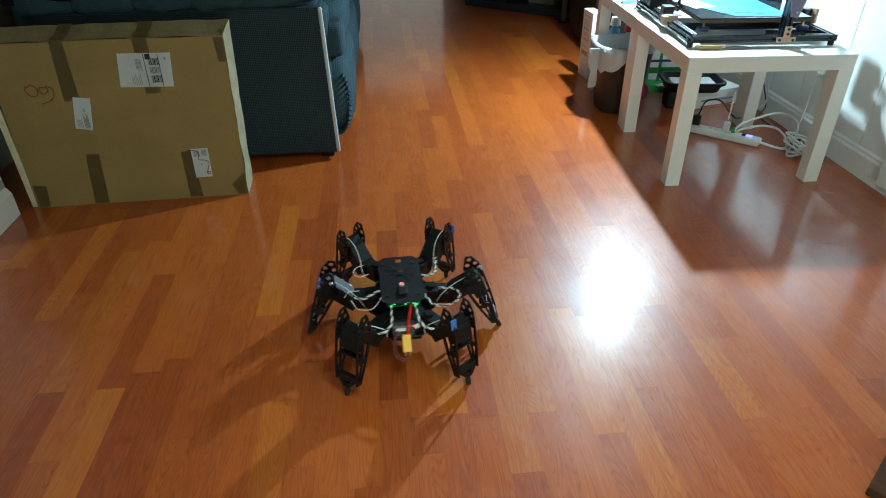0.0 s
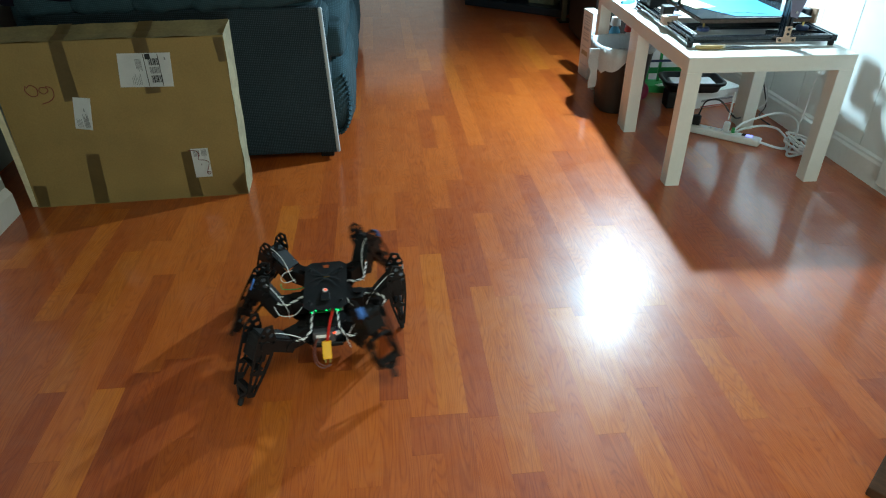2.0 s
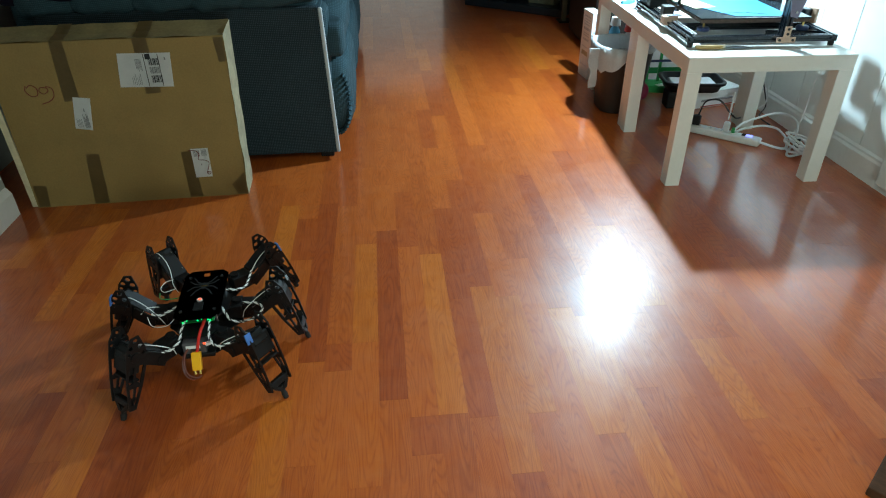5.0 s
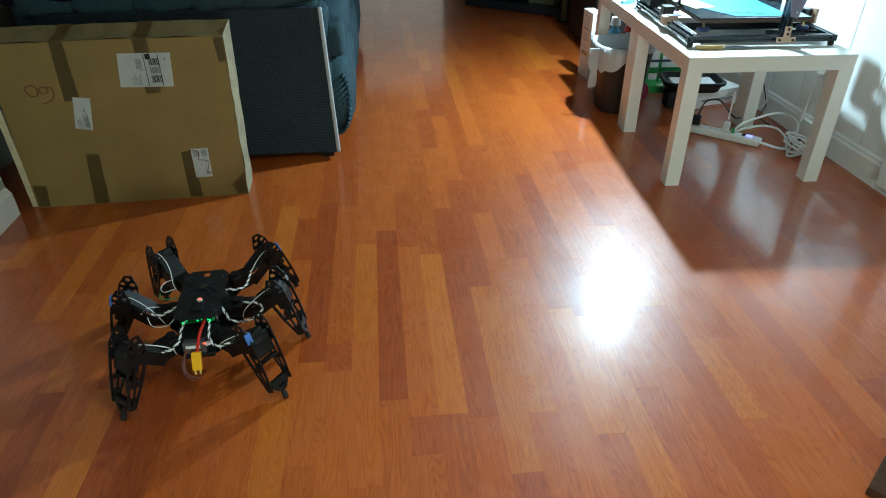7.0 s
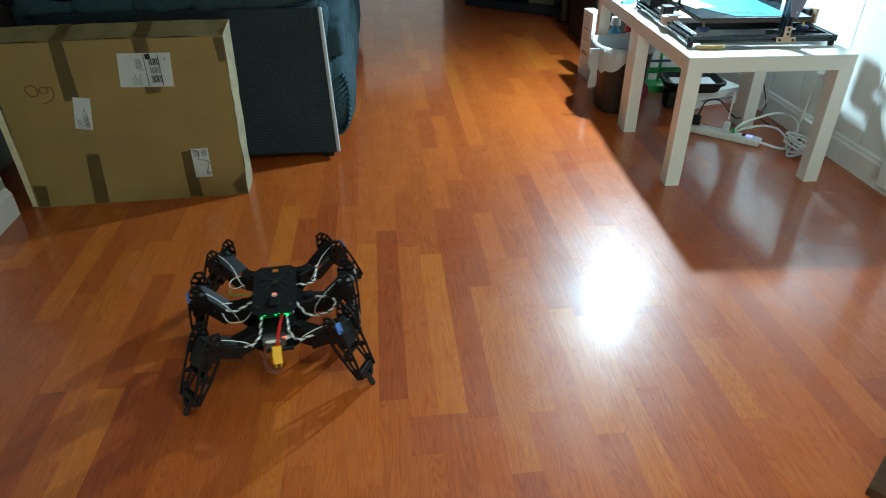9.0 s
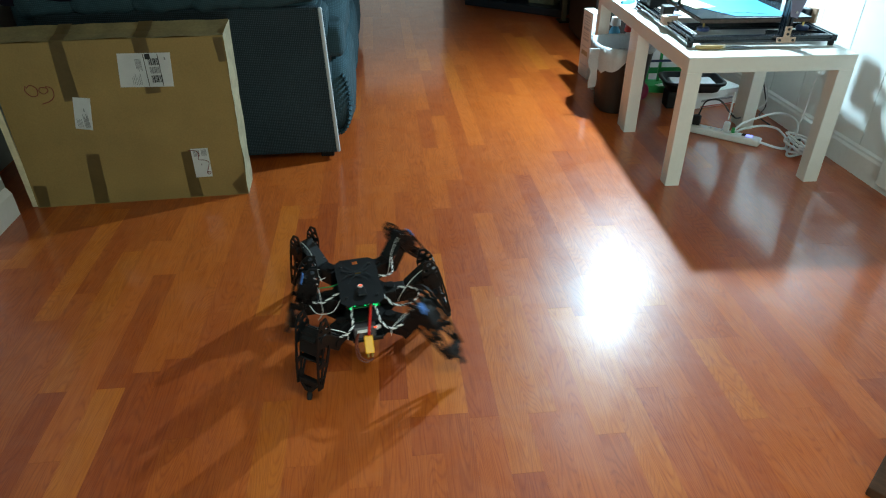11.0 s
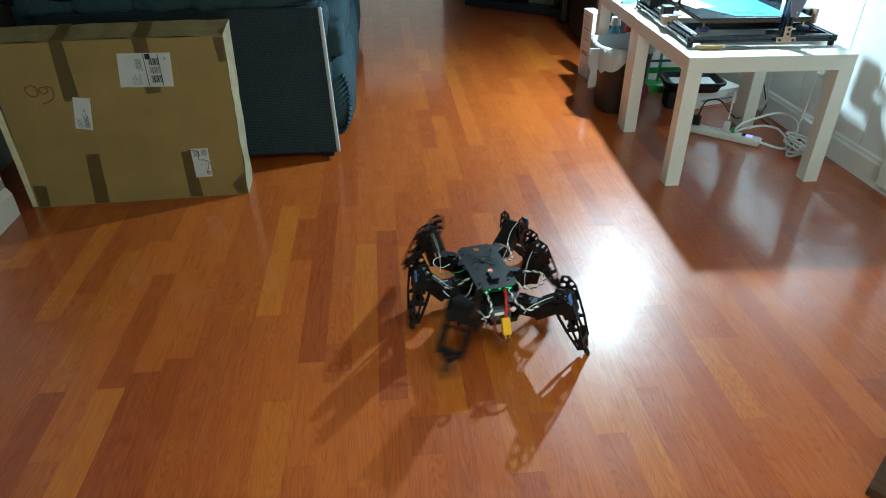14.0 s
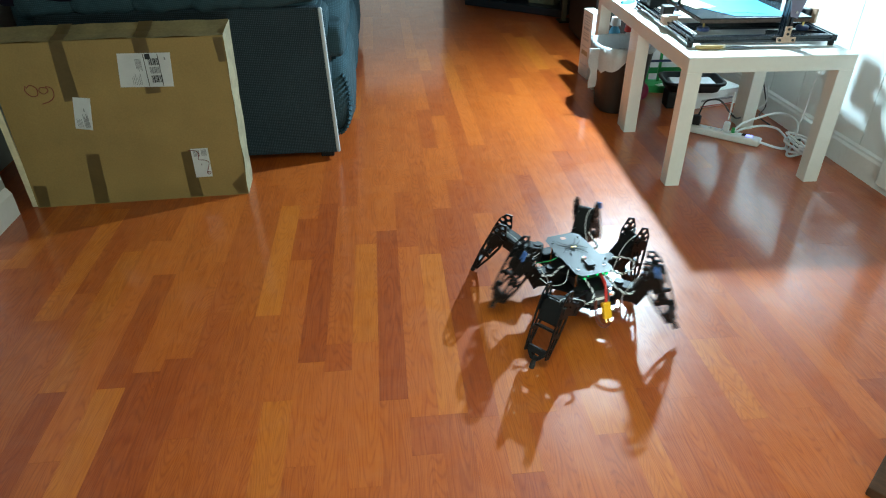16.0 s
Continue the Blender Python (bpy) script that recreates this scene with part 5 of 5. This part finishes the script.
BODY += [(14.0, 0.227, 1.300, 9.9), (14.5, 0.277, 1.306, 11.1), (15.0, 0.349, 1.313, 11.2), (15.5, 0.411, 1.321, 11.4), (16.0, 0.466, 1.332, 13.6)]

# lifts of the two leg triples: start and end of each
LIFT_A = [(0.20, 0.57), (1.33, 1.68), (2.55, 2.88), (3.80, 4.22), (7.84, 8.20), (9.08, 9.40), (10.22, 10.55), (11.42, 11.76), (12.76, 13.10), (13.86, 14.20), (15.12, 15.50)]
LIFT_B = [(0.80, 1.10), (1.84, 2.20), (3.10, 3.45), (4.35, 4.70), (7.41, 7.74), (8.42, 8.76), (9.62, 9.95), (10.80, 11.13), (12.20, 12.58), (13.32, 13.68), (14.64, 14.99), (15.76, 16.12)]
# where the feet stand between lifts
STAND = {
    "nl": [(-0.116, 1.047), (-0.233, 1.049), (-0.347, 1.040), (-0.474, 1.037), (-0.585, 1.021), (-0.457, 1.022), (-0.328, 1.032), (-0.198, 1.042), (-0.070, 1.049), (0.056, 1.058), (0.182, 1.074), (0.304, 1.088)],
    "nr": [(0.154, 1.053), (0.041, 1.058), (-0.075, 1.059), (-0.189, 1.058), (-0.249, 1.052), (-0.182, 1.056), (-0.059, 1.075), (0.064, 1.082), (0.190, 1.092), (0.317, 1.100), (0.448, 1.122), (0.573, 1.137), (0.710, 1.168)],
    "ml": [(-0.215, 1.272), (-0.347, 1.243), (-0.466, 1.240), (-0.587, 1.243), (-0.664, 1.247), (-0.600, 1.224), (-0.473, 1.235), (-0.350, 1.243), (-0.220, 1.242), (-0.094, 1.253), (0.038, 1.264), (0.155, 1.272), (0.272, 1.295)],
    "mr": [(0.258, 1.252), (0.149, 1.250), (0.014, 1.269), (-0.091, 1.259), (-0.216, 1.255), (-0.091, 1.259)]}


def ease(t, rows):
    """Values of rows at t, gliding without overshoot."""
    if t <= rows[0][0]:
        return rows[0][1:]
    for i in range(len(rows) - 1):
        a, b = rows[i], rows[i + 1]
        if t <= b[0]:
            h = b[0] - a[0]
            s = (t - a[0]) / h
            out = []
            for k in range(1, len(a)):
                d = (b[k] - a[k]) / h
                def slope(j):
                    if j <= 0 or j >= len(rows) - 1:
                        return d
                    p, q, r = rows[j - 1], rows[j], rows[j + 1]
                    d0, d1 = (q[k] - p[k]) / (q[0] - p[0]), (r[k] - q[k]) / (r[0] - q[0])
                    return 0.0 if d0 * d1 <= 0 else 2 * d0 * d1 / (d0 + d1)
                m0, m1 = slope(i), slope(i + 1)
                out.append((2 * s ** 3 - 3 * s * s + 1) * a[k] + (s ** 3 - 2 * s * s + s) * h * m0 + (3 * s * s - 2 * s ** 3) * b[k] + (s ** 3 - s * s) * h * m1)
            return tuple(out)
    return rows[-1][1:]


def body_at(t):
    x, y, a = ease(t, BODY)
    return pose(x, y, 0, 0, 0, a)


def stands():
    """Standing places of all feet, those of the hidden ones from their triple's stride."""
    out = {k: list(v) for k, v in STAND.items()}
    for lead, mates, lifts in (("nl", ("mr", "fl"), LIFT_A), ("nr", ("ml", "fr"), LIFT_B)):
        n = len(out[lead])
        ends = [0.0] + [q[1] for q in lifts]
        starts = [q[0] for q in lifts] + [16.0]
        for mate in mates:
            row = out.setdefault(mate, [])
            for i in range(len(row), n):
                m = body_at((ends[i] + min(16.0, starts[i] if i < len(starts) else 16.0)) / 2 if i != 4 else 6.0)
                p = m.inverted() @ Vector((*STAND[lead][i], 0))
                d = p - Vector((*REST[lead], 0))
                q = m @ (Vector((*REST[mate], 0)) + d * 0.85)
                row.append((q.x, q.y))
    return out


def foot_at(t, places, lifts):
    for i, (a, b) in enumerate(lifts):
        if t < a:
            return Vector((*places[i], 0.0))
        if t < b:
            s = (t - a) / (b - a)
            e = s * s * (3 - 2 * s)
            p, q = Vector(places[i]), Vector(places[i + 1])
            return Vector((*p.lerp(q, e), 0.034 * math.sin(math.pi * s)))
    return Vector((*places[len(lifts)], 0.0))


def leg_poses(key, foot):
    """Poses of the three segments of a leg for a foot given in the robot's space."""
    hip = Vector((*HIPS[key], HIP_Z))
    d = foot - hip
    yaw = math.atan2(d.y, d.x)
    r, h = math.hypot(d.x, d.y) - COXA, d.z
    dist = min(max(math.hypot(r, h), TIBIA - FEMUR + 0.004), TIBIA + FEMUR - 0.002)
    up = math.acos(max(-1, min(1, (FEMUR ** 2 + dist ** 2 - TIBIA ** 2) / (2 * FEMUR * dist))))
    f = math.atan2(h, r) + up
    kx, kz = FEMUR * math.cos(f), FEMUR * math.sin(f)
    t = math.atan2(h - kz, r - kx)
    base = T(hip) @ RZ(yaw)
    return base, base @ T((COXA, 0, 0)) @ RY(-f), base @ T((COXA + kx, 0, kz)) @ RY(-t)


def motions():
    times = [i / 10 for i in range(161)]
    walk(ROBOT, [(t, body_at(t)) for t in times])
    places = stands()
    for key in HIPS:
        lifts = LIFT_A if key in ("nl", "mr", "fl") else LIFT_B
        rows = [leg_poses(key, body_at(t).inverted() @ foot_at(t, places[key], lifts)) for t in times]
        for i in range(3):
            walk(LEGS[key][i], [(t, rows[n][i]) for n, t in enumerate(times)])


motions()
